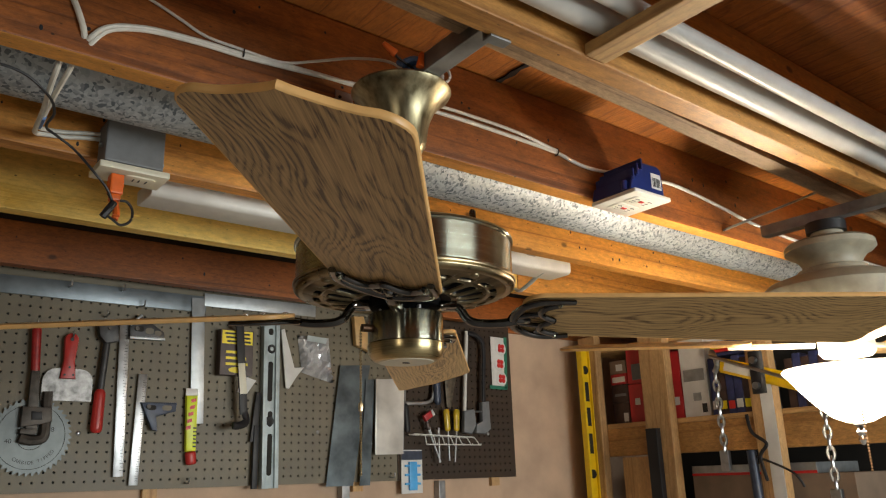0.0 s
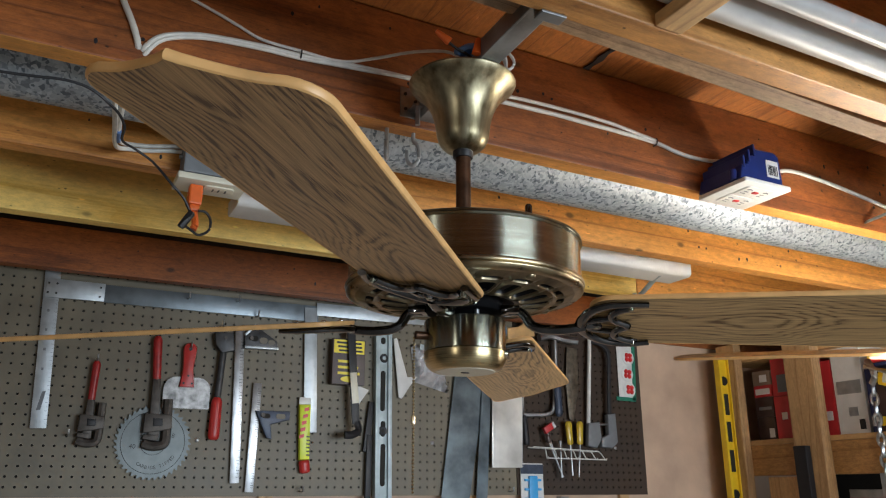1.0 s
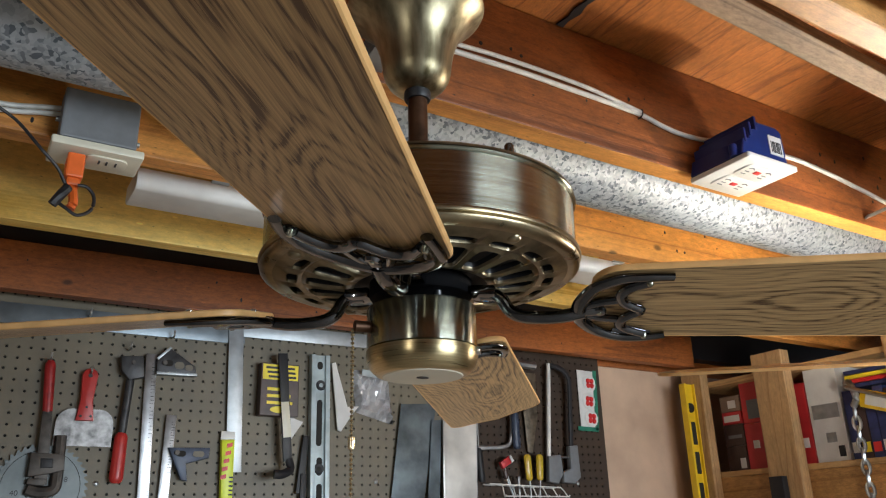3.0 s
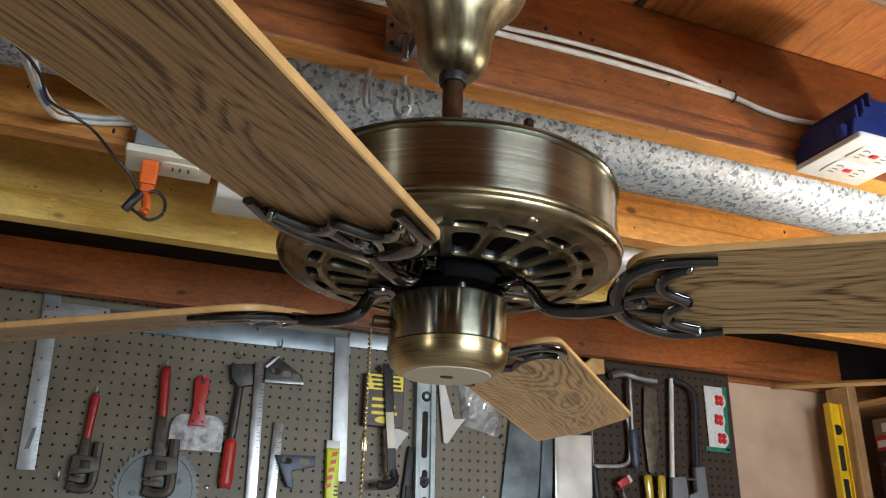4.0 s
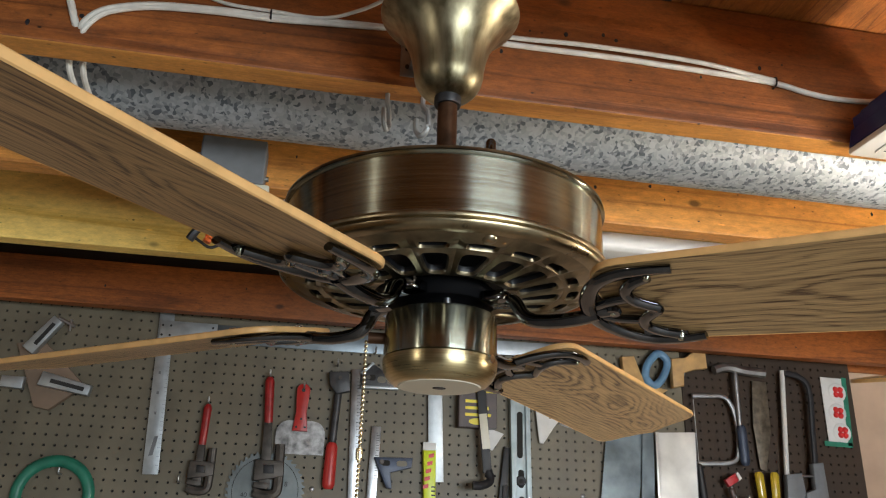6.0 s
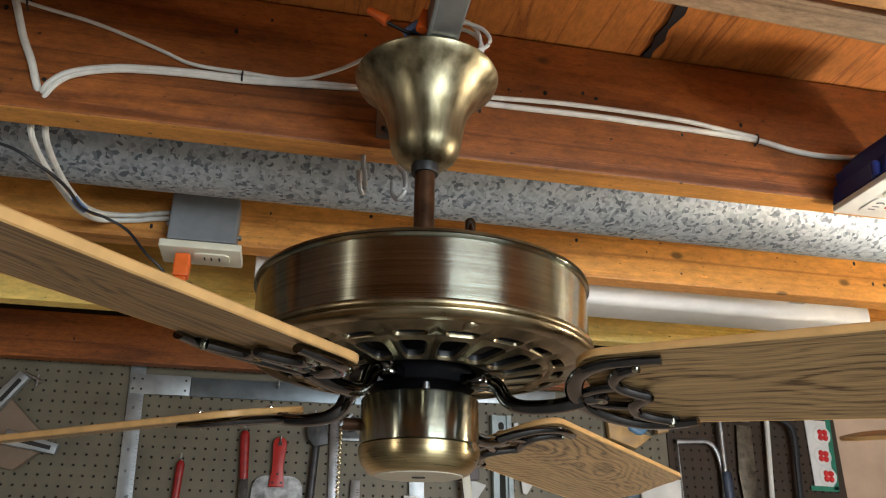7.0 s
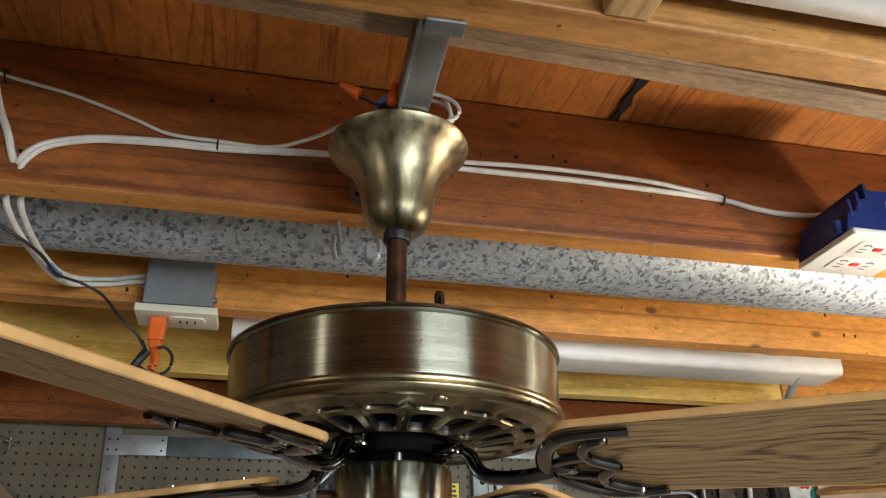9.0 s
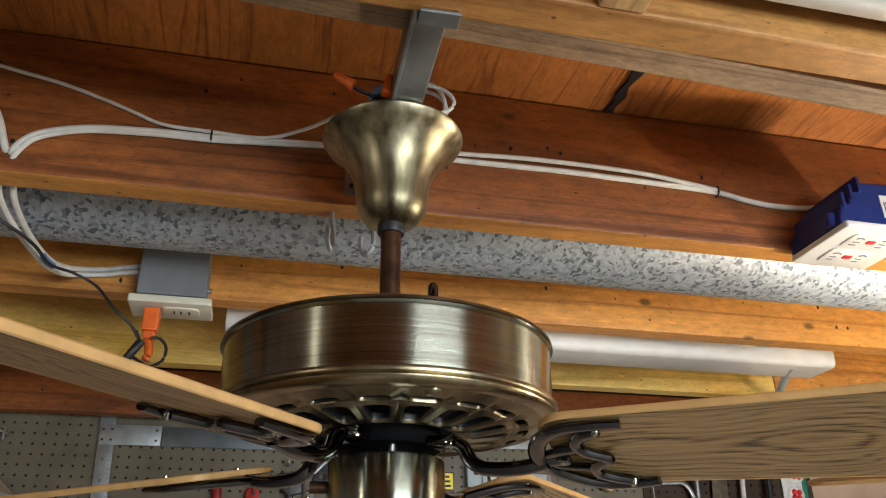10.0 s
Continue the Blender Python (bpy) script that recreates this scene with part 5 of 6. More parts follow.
part("head_screw", rod(((-0.020, 1.975)[0], T - 0.033, (-0.020, 1.975)[1]), ((-0.020, 1.975)[0], T - 0.03, (-0.020, 1.975)[1]), 0.005), M_castiron, hm)
peg_hook(*(-0.029, 2.011))


def combination_square(a, b, w, head, label, material, openings, edges):
    t = thing("combination_square", label, "square", group="combination squares")
    part("rule", taper_plate(a, b, w, w, T - 0.012, 0.003, 0.0005), M_steel, t, "ruled steel blade")
    part("head", upright(head, T - 0.024, 0.016, 0.003), material, t, "cast square head")
    lo_x, hi_x = min(q[0] for q in head), max(q[0] for q in head)
    lo_z, hi_z = min(q[1] for q in head), max(q[1] for q in head)
    for k, (fx, fz, w_, h_) in enumerate(openings):
        cx, cz = lo_x + (hi_x - lo_x) * fx, lo_z + (hi_z - lo_z) * fz
        part("cutout", upright(rounded(cx - w_, cx + w_, cz - h_, cz + h_, min(w_, h_) * 0.95), T - 0.0246, 0.002), M_peg if k else M_hole, t)
    for p, q in edges:
        part("machined_edge", taper_plate(p, q, 0.007, 0.007, T - 0.027, 0.019, 0.001), M_alu, t, "bright machined edge")
    part("clamp_nut", rod((head[0][0] + 0.020, T - 0.030, head[0][1] - 0.012), (head[0][0] + 0.020, T - 0.022, head[0][1] - 0.012), 0.006), M_castiron, t)
    tk = bmesh.new()
    for k in range(44):
        p = lerp(a, b, 0.06 + 0.021 * k)
        box(p[0] + w * 0.1, p[0] + w * (0.42 if k % 4 else 0.2), T - 0.0126, T - 0.0119, p[1], p[1] + 0.001, bm=tk)
    part("ruler_marks", tk, M_ink, t, smooth=False)
    return t


combination_square((0.024, 2.004), (0.039, 1.575), 0.027, [(0.035, 1.993), (0.066, 2.021), (0.133, 1.978), (0.136, 1.960), (0.038, 1.953)], "steel combination square with dark cast head", M_darkiron, ((0.30, 0.42, 0.010, 0.008), (0.56, 0.36, 0.012, 0.009), (0.80, 0.30, 0.010, 0.007)), (((0.037, 1.955), (0.137, 1.957)), ((0.036, 1.990), (0.067, 2.022))))
combination_square((0.086, 1.855), (0.081, 1.551), 0.025, [(0.083, 1.775), (0.185, 1.777), (0.183, 1.752), (0.128, 1.737), (0.134, 1.696), (0.118, 1.699)], "steel combination square with navy cast head", M_navy, ((0.30, 0.80, 0.012, 0.007), (0.72, 0.80, 0.014, 0.007)), ())

# adhesive tube
at = thing("adhesive_tube", "lime yellow squeeze tube of adhesive with red cap", "tube")
part("tube_body", taper_plate((0.230, 1.800), (0.235, 1.640), 0.036, 0.032, T - 0.022, 0.020, 0.008), M_lime, at)
part("crimp", taper_plate((0.231, 1.820), (0.230, 1.797), 0.036, 0.036, T - 0.014, 0.004, 0.001), M_white, at, "white crimped end")
part("cap", grip((0.235, 1.640), (0.240, 1.603), 0.017, 0.015, T - 0.014), M_redplastic, at, "red screw cap")
pr = bmesh.new()
for k in range(6):
    p = lerp((0.236, 1.706), (0.237, 1.654), k / 5)
    box(p[0] + 0.001, p[0] + 0.011, T - 0.0228, T - 0.0215, p[1] - 0.002, p[1] + 0.002, bm=pr)
part("print_bars", pr, M_ink, at, smooth=False)
rb_ = bmesh.new()
for k in range(5):
    p = lerp((0.222, 1.704), (0.234, 1.782), k / 4)
    upright([(p[0] - 0.007, p[1] - 0.004), (p[0] + 0.007, p[1]), (p[0] + 0.007, p[1] + 0.010), (p[0] - 0.007, p[1] + 0.006)], T - 0.0228, 0.0012, 0, rb_)
part("red_print", rb_, M_redprint, at, "red slanted lettering bars", smooth=False)

# packaged staples box with pry bar in front
bxp = thing("staple_pack", "dark box of staples with yellow print", "box")
a, b = (0.303, 2.003), (0.410, 1.863)
part("carton", box(a[0], b[0], T - 0.034, T - 0.004, b[1], a[1], 0.002), M_card, bxp, smooth=False)
part("print_panel", box(a[0] + 0.004, b[0] - 0.004, T - 0.0352, T - 0.034, a[1] - 0.045, a[1] - 0.004), M_yellowprint, bxp, "yellow printed panel", smooth=False)
pr = bmesh.new()
for k in range(3):
    box(a[0] + 0.018, b[0] - 0.018 - 0.006 * k, T - 0.0354, T - 0.034, b[1] + 0.030 + 0.018 * k, b[1] + 0.038 + 0.018 * k, bm=pr)
part("print_bars", pr, M_yellowprint, bxp, smooth=False)
pk = bmesh.new()
for k in range(3):
    box(a[0] + 0.012 + 0.004 * k, b[0] - 0.014 + 0.002 * k, T - 0.0358, T - 0.0350, a[1] - 0.016 - 0.012 * k, a[1] - 0.010 - 0.012 * k, bm=pk)
part("dark_print", pk, M_ink, bxp, smooth=False)
part("oval_print", upright([((a[0] + b[0]) / 2 + 0.026 * math.cos(q / 8 * math.pi), b[1] + 0.016 + 0.009 * math.sin(q / 8 * math.pi)) for q in range(16)], T - 0.0354, 0.001), M_yellowprint, bxp, smooth=False)
bgc = thing("hang_card", "small pale plastic bag card behind the pry bar", "card")
part("card", upright([(0.389, 1.869), (0.436, 1.854), (0.404, 1.808), (0.376, 1.817)], T - 0.006, 0.002), M_paper, bgc, smooth=False)
pb2 = thing("pry_bar", "flat black pry bar with worn yellow paint", "pry bar")
part("shaft", taper_plate((0.357, 2.029), (0.382, 1.746), 0.026, 0.024, T - 0.046, 0.006, 0.0015), M_black, pb2)
part("worn_paint", taper_plate((0.367, 1.899), (0.378, 1.807), 0.022, 0.022, T - 0.0468, 0.001, 0.0003), M_cream, pb2, "worn pale yellow paint")
part("claw", sweep(smooth_path([((0.384, 1.753)[0], T - 0.043, (0.384, 1.753)[1]), ((0.388, 1.726)[0], T - 0.05, (0.388, 1.726)[1]), ((0.361, 1.712)[0], T - 0.065, (0.361, 1.712)[1]), ((0.336, 1.711)[0], T - 0.072, (0.336, 1.711)[1])], 5), 0.011, 8, flat=0.4, up=(0, 1, 0)), M_black, pb2)

# pale blue level with holes, and the dark shears beside it
lv = thing("spirit_level", "pale blue metal spirit level hung on the pegboard", "spirit level")
a, b = (0.476, 2.039), (0.484, 1.530)
part("rail", taper_plate((a[0] - 0.021, a[1]), (b[0] - 0.021, b[1]), 0.013, 0.013, T - 0.026, 0.024, 0.001), M_paleblue, lv)
part("rail", taper_plate((a[0] + 0.021, a[1]), (b[0] + 0.021, b[1]), 0.013, 0.013, T - 0.026, 0.024, 0.001), M_paleblue, lv)
part("web", taper_plate(a, b, 0.034, 0.034, T - 0.018, 0.006, 0.0005), M_paleblue, lv)
for za, zb in ((608, 600), (662, 730), (752, 775), (792, 860)):
    p, q = (0.476, 2.017), (0.485, 1.537)
    f0, f1 = (za - 600) / 280, (zb - 600) / 280
    u, v = lerp(p, q, f0), lerp(p, q, f1)
    part("slot", upright(rounded(u[0] - 0.008, u[0] + 0.008, min(u[1], v[1]) - 0.004, max(u[1], v[1]) + 0.004, 0.0075), T - 0.0188, 0.002), M_hole, lv)
for z in ((0.484, 1.955)[1], (0.485, 1.731)[1]):
    part("vial_ring", lathe([(0.006, -0.002), (0.012, -0.003), (0.0145, -0.001), (0.0145, 0.0), (0.006, 0.0)], 20, m=Matrix.Translation((a[0] + 0.004, T - 0.018, z)) @ pose(0, 0, 0, -90, 0, 0)), M_black, lv)
sh = thing("tin_snips", "dark steel snips hanging behind the level", "snips")
part("blade", taper_plate((0.443, 1.817), (0.429, 1.667), 0.016, 0.022, T - 0.016, 0.010, 0.002), M_black, sh)
part("handle", taper_plate((0.438, 1.718), (0.436, 1.530), 0.018, 0.018, T - 0.020, 0.012, 0.003), M_black, sh)

# shiny blister pack with square
bp_ = thing("blister_pack", "shiny plastic blister pack with a metal corner tool", "package")
part("corner_tool", upright([(0.514, 2.021), (0.526, 2.025), (0.565, 1.901), (0.600, 1.905), (0.577, 1.877), (0.546, 1.832), (0.535, 1.835)], T - 0.014, 0.006, 0.002), M_paper, bp_, "white metal corner tool", smooth=False)
rng = random.Random(11)
bag = bmesh.new()
cols_, rows_ = 10, 9
grid = []
for j in range(rows_ + 1):
    line_ = []
    for i in range(cols_ + 1):
        edge = i in (0, cols_) or j in (0, rows_)
        u, w = i / cols_, j / rows_
        line_.append(bag.verts.new((0.578 + 0.118 * u + 0.018 * (1 - w) + (0 if edge else rng.uniform(-0.003, 0.003)), T - 0.003 if edge else T - rng.uniform(0.008, 0.026), 1.888 + 0.122 * w - 0.030 * u * (1 - w))))
    grid.append(line_)
for j in range(rows_):
    for i in range(cols_):
        bag.faces.new((grid[j][i], grid[j][i + 1], grid[j + 1][i + 1], grid[j + 1][i]))
rim_back = [grid[0][i] for i in range(cols_ + 1)] + [grid[j][cols_] for j in range(1, rows_ + 1)] + [grid[rows_][i] for i in range(cols_ - 1, -1, -1)] + [grid[j][0] for j in range(rows_ - 1, 0, -1)]
bag.faces.new(rim_back[::-1])
part("plastic_bag", bag, M_clear, bp_, "crumpled shiny clear plastic", smooth=False)
part("card_print", upright([(0.600, 1.990), (0.672, 1.984), (0.676, 2.003), (0.603, 2.008)], T - 0.0285, 0.0015), M_paleblue, bp_, "pale blue printed card strip", smooth=False)

# saws
hs = thing("hand_saw", "large blued steel hand saw hanging blade down", "saw", group="hand saws")
part("blade", upright([(0.738, 1.919), (0.857, 1.927), (0.788, 1.528), (0.687, 1.529)], T - 0.012, 0.0014), M_sawsteel, hs)
te = bmesh.new()
for k in range(40):
    u, v = lerp((0.738, 1.919), (0.687, 1.529), k / 40), lerp((0.738, 1.919), (0.687, 1.529), (k + 1) / 40)
    upright([u, v, (u[0] - 0.003, (u[1] + v[1]) / 2)], T - 0.012, 0.0012, 0, te)
part("teeth", te, M_sawsteel, hs, smooth=False)
part("handle", upright([(0.781, 2.089), (0.820, 2.093), (0.850, 2.012), (0.919, 2.001), (0.865, 1.964), (0.789, 1.991)], T - 0.030, 0.022, 0.004), M_tan, hs, "pale wooden handle")
h2 = thing("hand_saw", "narrow steel hand saw hanging beside another", "saw", group="hand saws")
part("blade", upright([(0.836, 1.876), (0.871, 1.878), (0.850, 1.528), (0.809, 1.528)], T - 0.018, 0.0014), M_sawsteel, h2)
part("handle", sweep(smooth_path([(q[0], T - 0.028, q[1]) for q in ((0.853, 2.031), (0.859, 2.069), (0.893, 2.105), (0.921, 2.086), (0.910, 2.045), (0.880, 2.012))], 5, True), 0.0115, 10, closed=True, flat=0.9, up=(0, 1, 0)), M_bluehandle, h2, "blue painted loop handle")
bs = thing("back_saw", "bright polished back saw hanging on the pegboard", "saw")
part("blade", upright([(0.871, 1.878), (0.991, 1.885), (0.981, 1.627), (0.865, 1.626)], T - 0.026, 0.0014), M_polished, bs)
part("spine", taper_plate((0.875, 1.879), (0.870, 1.626), 0.010, 0.010, T - 0.029, 0.006, 0.001), M_polished, bs)
te = bmesh.new()
for k in range(36):
    u, v = lerp((0.991, 1.885), (0.981, 1.627), k / 36), lerp((0.991, 1.885), (0.981, 1.627), (k + 1) / 36)
    upright([u, v, (u[0] + 0.004, (u[1] + v[1]) / 2)], T - 0.026, 0.0012, 0, te)
part("teeth", te, M_steel, bs, smooth=False)
part("handle", upright([(0.930, 2.092), (0.975, 2.098), (1.010, 2.124), (1.040, 2.129), (1.043, 2.070), (1.005, 2.064), (0.968, 2.052), (0.966, 2.014), (0.930, 2.006)], T - 0.040, 0.024, 0.006), M_tan, bs, "pale wooden saw handle")
peg_hook(*(0.973, 2.051))

# packs, rack and tools on the right part of the board
bpk = thing("accessory_pack", "blue and white carded accessory pack", "package")
a, b = (0.986, 1.642), (1.076, 1.526)
part("card", box(a[0], b[0], T - 0.008, T - 0.003, b[1] - 0.03, a[1], 0.001), M_paper, bpk, smooth=False)
part("header_card", box(a[0], b[0], T - 0.0085, T - 0.008, a[1] - 0.034, a[1] - 0.004), M_navy, bpk, smooth=False)
pc = bmesh.new()
box(a[0] + 0.028, b[0] - 0.028, T - 0.018, T - 0.008, b[1] - 0.02, a[1] - 0.040, 0.004, pc)
for k in range(3):
    box(a[0] + 0.012, b[0] - 0.012, T - 0.016, T - 0.008, a[1] - 0.058 - 0.03 * k, a[1] - 0.050 - 0.03 * k, 0.003, pc)
part("clip_tool", pc, M_skyblue, bpk, "sky blue plastic piece")

rk = thing("tool_rack", "white wire tool rack holding screwdrivers", "rack")
a, b = (1.015, 1.694), (1.287, 1.684)
rb = bmesh.new()
rod((a[0], T - 0.045, a[1]), (b[0], T - 0.045, b[1]), 0.0022, 8, rb)
rod((a[0], T - 0.012, a[1]), (b[0], T - 0.012, b[1]), 0.0022, 8, rb)
a2, b2 = (1.064, 1.658), (1.310, 1.656)
for k in range(7):
    p, q = lerp((1.061, 1.691), (1.287, 1.684), k / 6), lerp(a2, b2, k / 6)
    sweep(smooth_path([(p[0], T - 0.012, p[1]), (p[0], T - 0.046, p[1]), (q[0], T - 0.052, q[1]), (q[0], T - 0.060, q[1] + 0.004)], 3), 0.0020, 8, rb)
rod((a2[0], T - 0.058, a2[1]), (b2[0], T - 0.058, b2[1]), 0.0020, 8, rb)
part("wire_frame", rb, M_white, rk)


def screwdriver(a, b, c, material, label, r=0.012):
    t = thing("screwdriver", label, "screwdriver", group="screwdrivers in the rack")
    part("handle", grip(a, b, r, r * 0.85, T - 0.030), material, t)
    part("shaft", rod((b[0], T - 0.030, b[1]), (c[0], T - 0.030, c[1]), 0.0032), M_steel, t)


screwdriver((1.174, 1.784), (1.179, 1.705), (1.183, 1.603), M_amber, "screwdriver with clear amber handle", 0.014)
screwdriver((1.223, 1.785), (1.220, 1.706), (1.208, 1.598), M_amber, "screwdriver with clear amber handle", 0.014)
screwdriver((1.086, 1.737), (1.092, 1.709), (1.142, 1.598), M_card, "dark handled tool hanging in the rack", 0.010)
screwdriver((1.137, 1.719), (1.137, 1.681), (1.137, 1.596), M_dullsteel, "slim steel punch in the rack", 0.006)
chz = thing("putty_brush", "small red and pale headed tool in the rack", "tool")
part("head", taper_plate((1.070, 1.748), (1.104, 1.768), 0.022, 0.022, T - 0.04, 0.014, 0.002), M_redcard, chz)
part("tip", taper_plate((1.099, 1.764), (1.111, 1.772), 0.022, 0.022, T - 0.04, 0.014, 0.002), M_paper, chz)
part("shaft", rod(((1.084, 1.740)[0], T - 0.033, (1.084, 1.740)[1]), ((1.107, 1.681)[0], T - 0.033, (1.107, 1.681)[1]), 0.003), M_dullsteel, chz)

cc = thing("coping_saw", "pale steel coping saw frame with dark handle", "saw")
part("bow", sweep(smooth_path([(q[0], T - 0.02, q[1]) for q in ((0.995, 1.990), (1.045, 1.993), (1.094, 1.993), (1.118, 1.968), (1.128, 1.920), (1.129, 1.870), (1.120, 1.822), (1.092, 1.806), (1.040, 1.802), (0.996, 1.800))], 5), 0.0075, 8, flat=0.7, up=(0, 1, 0)), M_dullsteel, cc)
part("saw_wire", rod((0.998, T - 0.02, 1.990), (0.999, T - 0.02, 1.800), 0.0016), M_steel, cc)
part("handle", grip((0.998, 1.800), (1.006, 1.700), 0.009, 0.012, T - 0.022), M_black, cc, "dark turned handle")
hm2 = thing("claw_hammer", "claw hammer with steel shaft and navy grip", "hammer")
part("head", sweep(smooth_path([(q[0], T - 0.03, q[1]) for q in ((1.066, 2.068), (1.110, 2.080), (1.164, 2.072), (1.228, 2.069))], 4), 0.014, 8, flat=0.9, up=(0, 1, 0)), M_dullsteel, hm2)
part("shaft", grip((1.134, 2.069), (1.132, 1.893), 0.008, 0.008, T - 0.03), M_dullsteel, hm2)
part("rubber_grip", grip((1.135, 1.913), (1.137, 1.799), 0.014, 0.014, T - 0.03), M_navy, hm2, "navy rubber grip")
ks = thing("keyhole_saw", "old grey keyhole saw blade on the pegboard", "saw")
part("blade", upright([(1.195, 2.048), (1.242, 2.047), (1.238, 1.899), (1.211, 1.789), (1.192, 1.794), (1.184, 1.916)], T - 0.014, 0.003, 0.0005), M_tarnish_dark, ks)
hk = thing("hack_saw", "grey hack saw with pale tube frame", "hacksaw")
part("frame_tube", rod(((1.293, 2.083)[0], T - 0.022, (1.293, 2.083)[1]), ((1.267, 1.777)[0], T - 0.022, (1.267, 1.777)[1]), 0.0075), M_white, hk, "pale steel frame tube")
part("grip", upright([(1.260, 1.781), (1.310, 1.787), (1.316, 1.728), (1.293, 1.696), (1.254, 1.703)], T - 0.034, 0.022, 0.005), M_grey, hk, "grey cast handle")
part("back_frame", sweep(smooth_path([(q[0], T - 0.03, q[1]) for q in ((1.295, 2.075), (1.341, 2.066), (1.370, 2.030), (1.363, 1.905), (1.357, 1.804))], 5), 0.0095, 8, flat=0.6, up=(0, 1, 0)), M_black, hk)
part("handle", upright([(1.343, 1.814), (1.379, 1.819), (1.383, 1.716), (1.359, 1.697), (1.309, 1.700), (1.311, 1.732), (1.342, 1.744)], T - 0.040, 0.024, 0.006), M_grey, hk, "grey cast handle")
part("cross_bar", rod(((1.294, 1.778)[0], T - 0.03, (1.294, 1.778)[1]), ((1.355, 1.780)[0], T - 0.03, (1.355, 1.780)[1]), 0.004), M_steel, hk)
sp = thing("sanding_disc_pack", "carded pack with three red and white discs", "package")
part("card", taper_plate((1.467, 2.076), (1.462, 1.874), 0.074, 0.064, T - 0.006, 0.003, 0.0005), M_paper, sp)
part("card_edge", taper_plate((1.509, 2.079), (1.500, 1.874), 0.016, 0.016, T - 0.0068, 0.001, 0.0), M_green, sp, "dark green printed edge")
part("card_foot", taper_plate((1.415, 1.878), (1.506, 1.876), 0.014, 0.014, T - 0.0068, 0.001, 0.0), M_green, sp)
for q in ((1.480, 2.032), (1.471, 1.970), (1.477, 1.912)):
    turn_ = Matrix.Translation((q[0], T - 0.0075, q[1])) @ pose(0, 0, 0, -90, 0, 0)
    part("blister", lathe([(0, -0.004), (0.020, -0.004), (0.027, -0.002), (0.029, 0), (0, 0)], 20, m=turn_), M_paper, sp)
    for k in range(4):
        a_ = 1.57 * k + q[0] * 9
        part("disc", lathe([(0, -0.010), (0.006, -0.009), (0.0095, -0.004), (0, -0.004)], 10, m=Matrix.Translation((q[0] + 0.011 * math.cos(a_), T - 0.0075, q[1] + 0.011 * math.sin(a_))) @ pose(0, 0, 0, -90, 0, 0)), M_redprint, sp, "red disc")

# left part of the board: corner clamp on a wooden block, green ring
cl = thing("corner_clamp", "grey aluminium corner clamp on a wooden block", "clamp")
part("wood_block", upright([(-0.834, 2.011), (-0.771, 2.022), (-0.656, 1.915), (-0.731, 1.850), (-0.765, 1.856)], T - 0.022, 0.020, 0.002), M_brownbox, cl, "brown wooden block")
part("clamp_arm", taper_plate((-0.800, 1.990), (-0.742, 2.076), 0.034, 0.030, T - 0.046, 0.024, 0.004), M_alu, cl)
part("clamp_arm", taper_plate((-0.757, 1.924), (-0.636, 1.899), 0.036, 0.026, T - 0.046, 0.024, 0.004), M_alu, cl)
part("clamp_foot", taper_plate((-0.847, 1.912), (-0.794, 1.910), 0.028, 0.030, T - 0.040, 0.020, 0.003), M_alu, cl)
for u, v in (((-0.784, 2.006), (-0.749, 2.062)), ((-0.731, 1.918), (-0.650, 1.901))):
    part("slot", taper_plate(u, v, 0.010, 0.010, T - 0.0468, 0.002, 0.0), M_ink, cl)
part("screw_rod", rod(((-0.744, 2.080)[0], T - 0.034, (-0.744, 2.080)[1]), ((-0.702, 2.061)[0], T - 0.034, (-0.702, 2.061)[1]), 0.004), M_steel, cl)
part("t_handle", rod(((-0.713, 2.066)[0], T - 0.034, (-0.713, 2.066)[1] + 0.012), ((-0.713, 2.066)[0], T - 0.034, (-0.713, 2.066)[1] - 0.018), 0.003), M_steel, cl)
gr = thing("garden_reel", "round green metal ring on a pegboard hook", "ring")
q = (-0.683, 1.648)
part("ring", sweep([Vector((q[0] + 0.082 * math.cos(a), T - 0.016, q[1] + 0.082 * math.sin(a))) for a in [2 * math.pi * k / 40 for k in range(40)]], 0.014, 10, closed=True, flat=0.8, up=(0, 1, 0)), M_green, gr)
peg_hook(q[0] + 0.008, q[1] + 0.052)
for px in ((0.011, 2.090), (-0.130, 2.084), (0.071, 2.051)):
    peg_hook(*px)
for q in ((0.231, 1.553), (0.943, 1.552), (-0.397, 1.693)):
    peg_hook(*q)

# brackets below the board
for x in (-0.30, 0.75, 1.15):
    bk = part("wall_bracket", box(x, x + 0.028, 1.398, 1.4285, 1.40, 1.535, 0.001), M_dullsteel, smooth=False)
    tagged(bk, "slotted grey steel shelf bracket on the wall", "bracket", "wall brackets")

# ---------------------------------------------------------------- shelf unit at the right
SX = 1.95
su = thing("storage_rack", "rough wooden storage rack with upright posts and rails", "shelf")
for u, v in ((0.937, 1.054), (0.515, 0.600)):
    part("post", box(SX - 0.045, SX, u, v, 0.0, 2.10, 0.004), M_post, su, "rough pale wooden post", smooth=False)
part("post", box(SX - 0.04, SX, 1.28, 1.37, 0.0, 2.10, 0.004), M_post, su, smooth=False)
part("post", box(SX - 0.04, SX, -0.4, -0.31, 0.0, 2.10, 0.004), M_post, su, smooth=False)
part("rail", box(SX + 0.001, SX + 0.04, -0.4, 1.37, 1.605, 1.715, 0.004), M_rail, su, "wooden rail", smooth=False)
part("shelf_board", box(SX + 0.001, SX + 0.5, -0.4, 1.37, 1.7155, 1.734, 0.003), M_batten, su, "pale wooden shelf board", smooth=False)
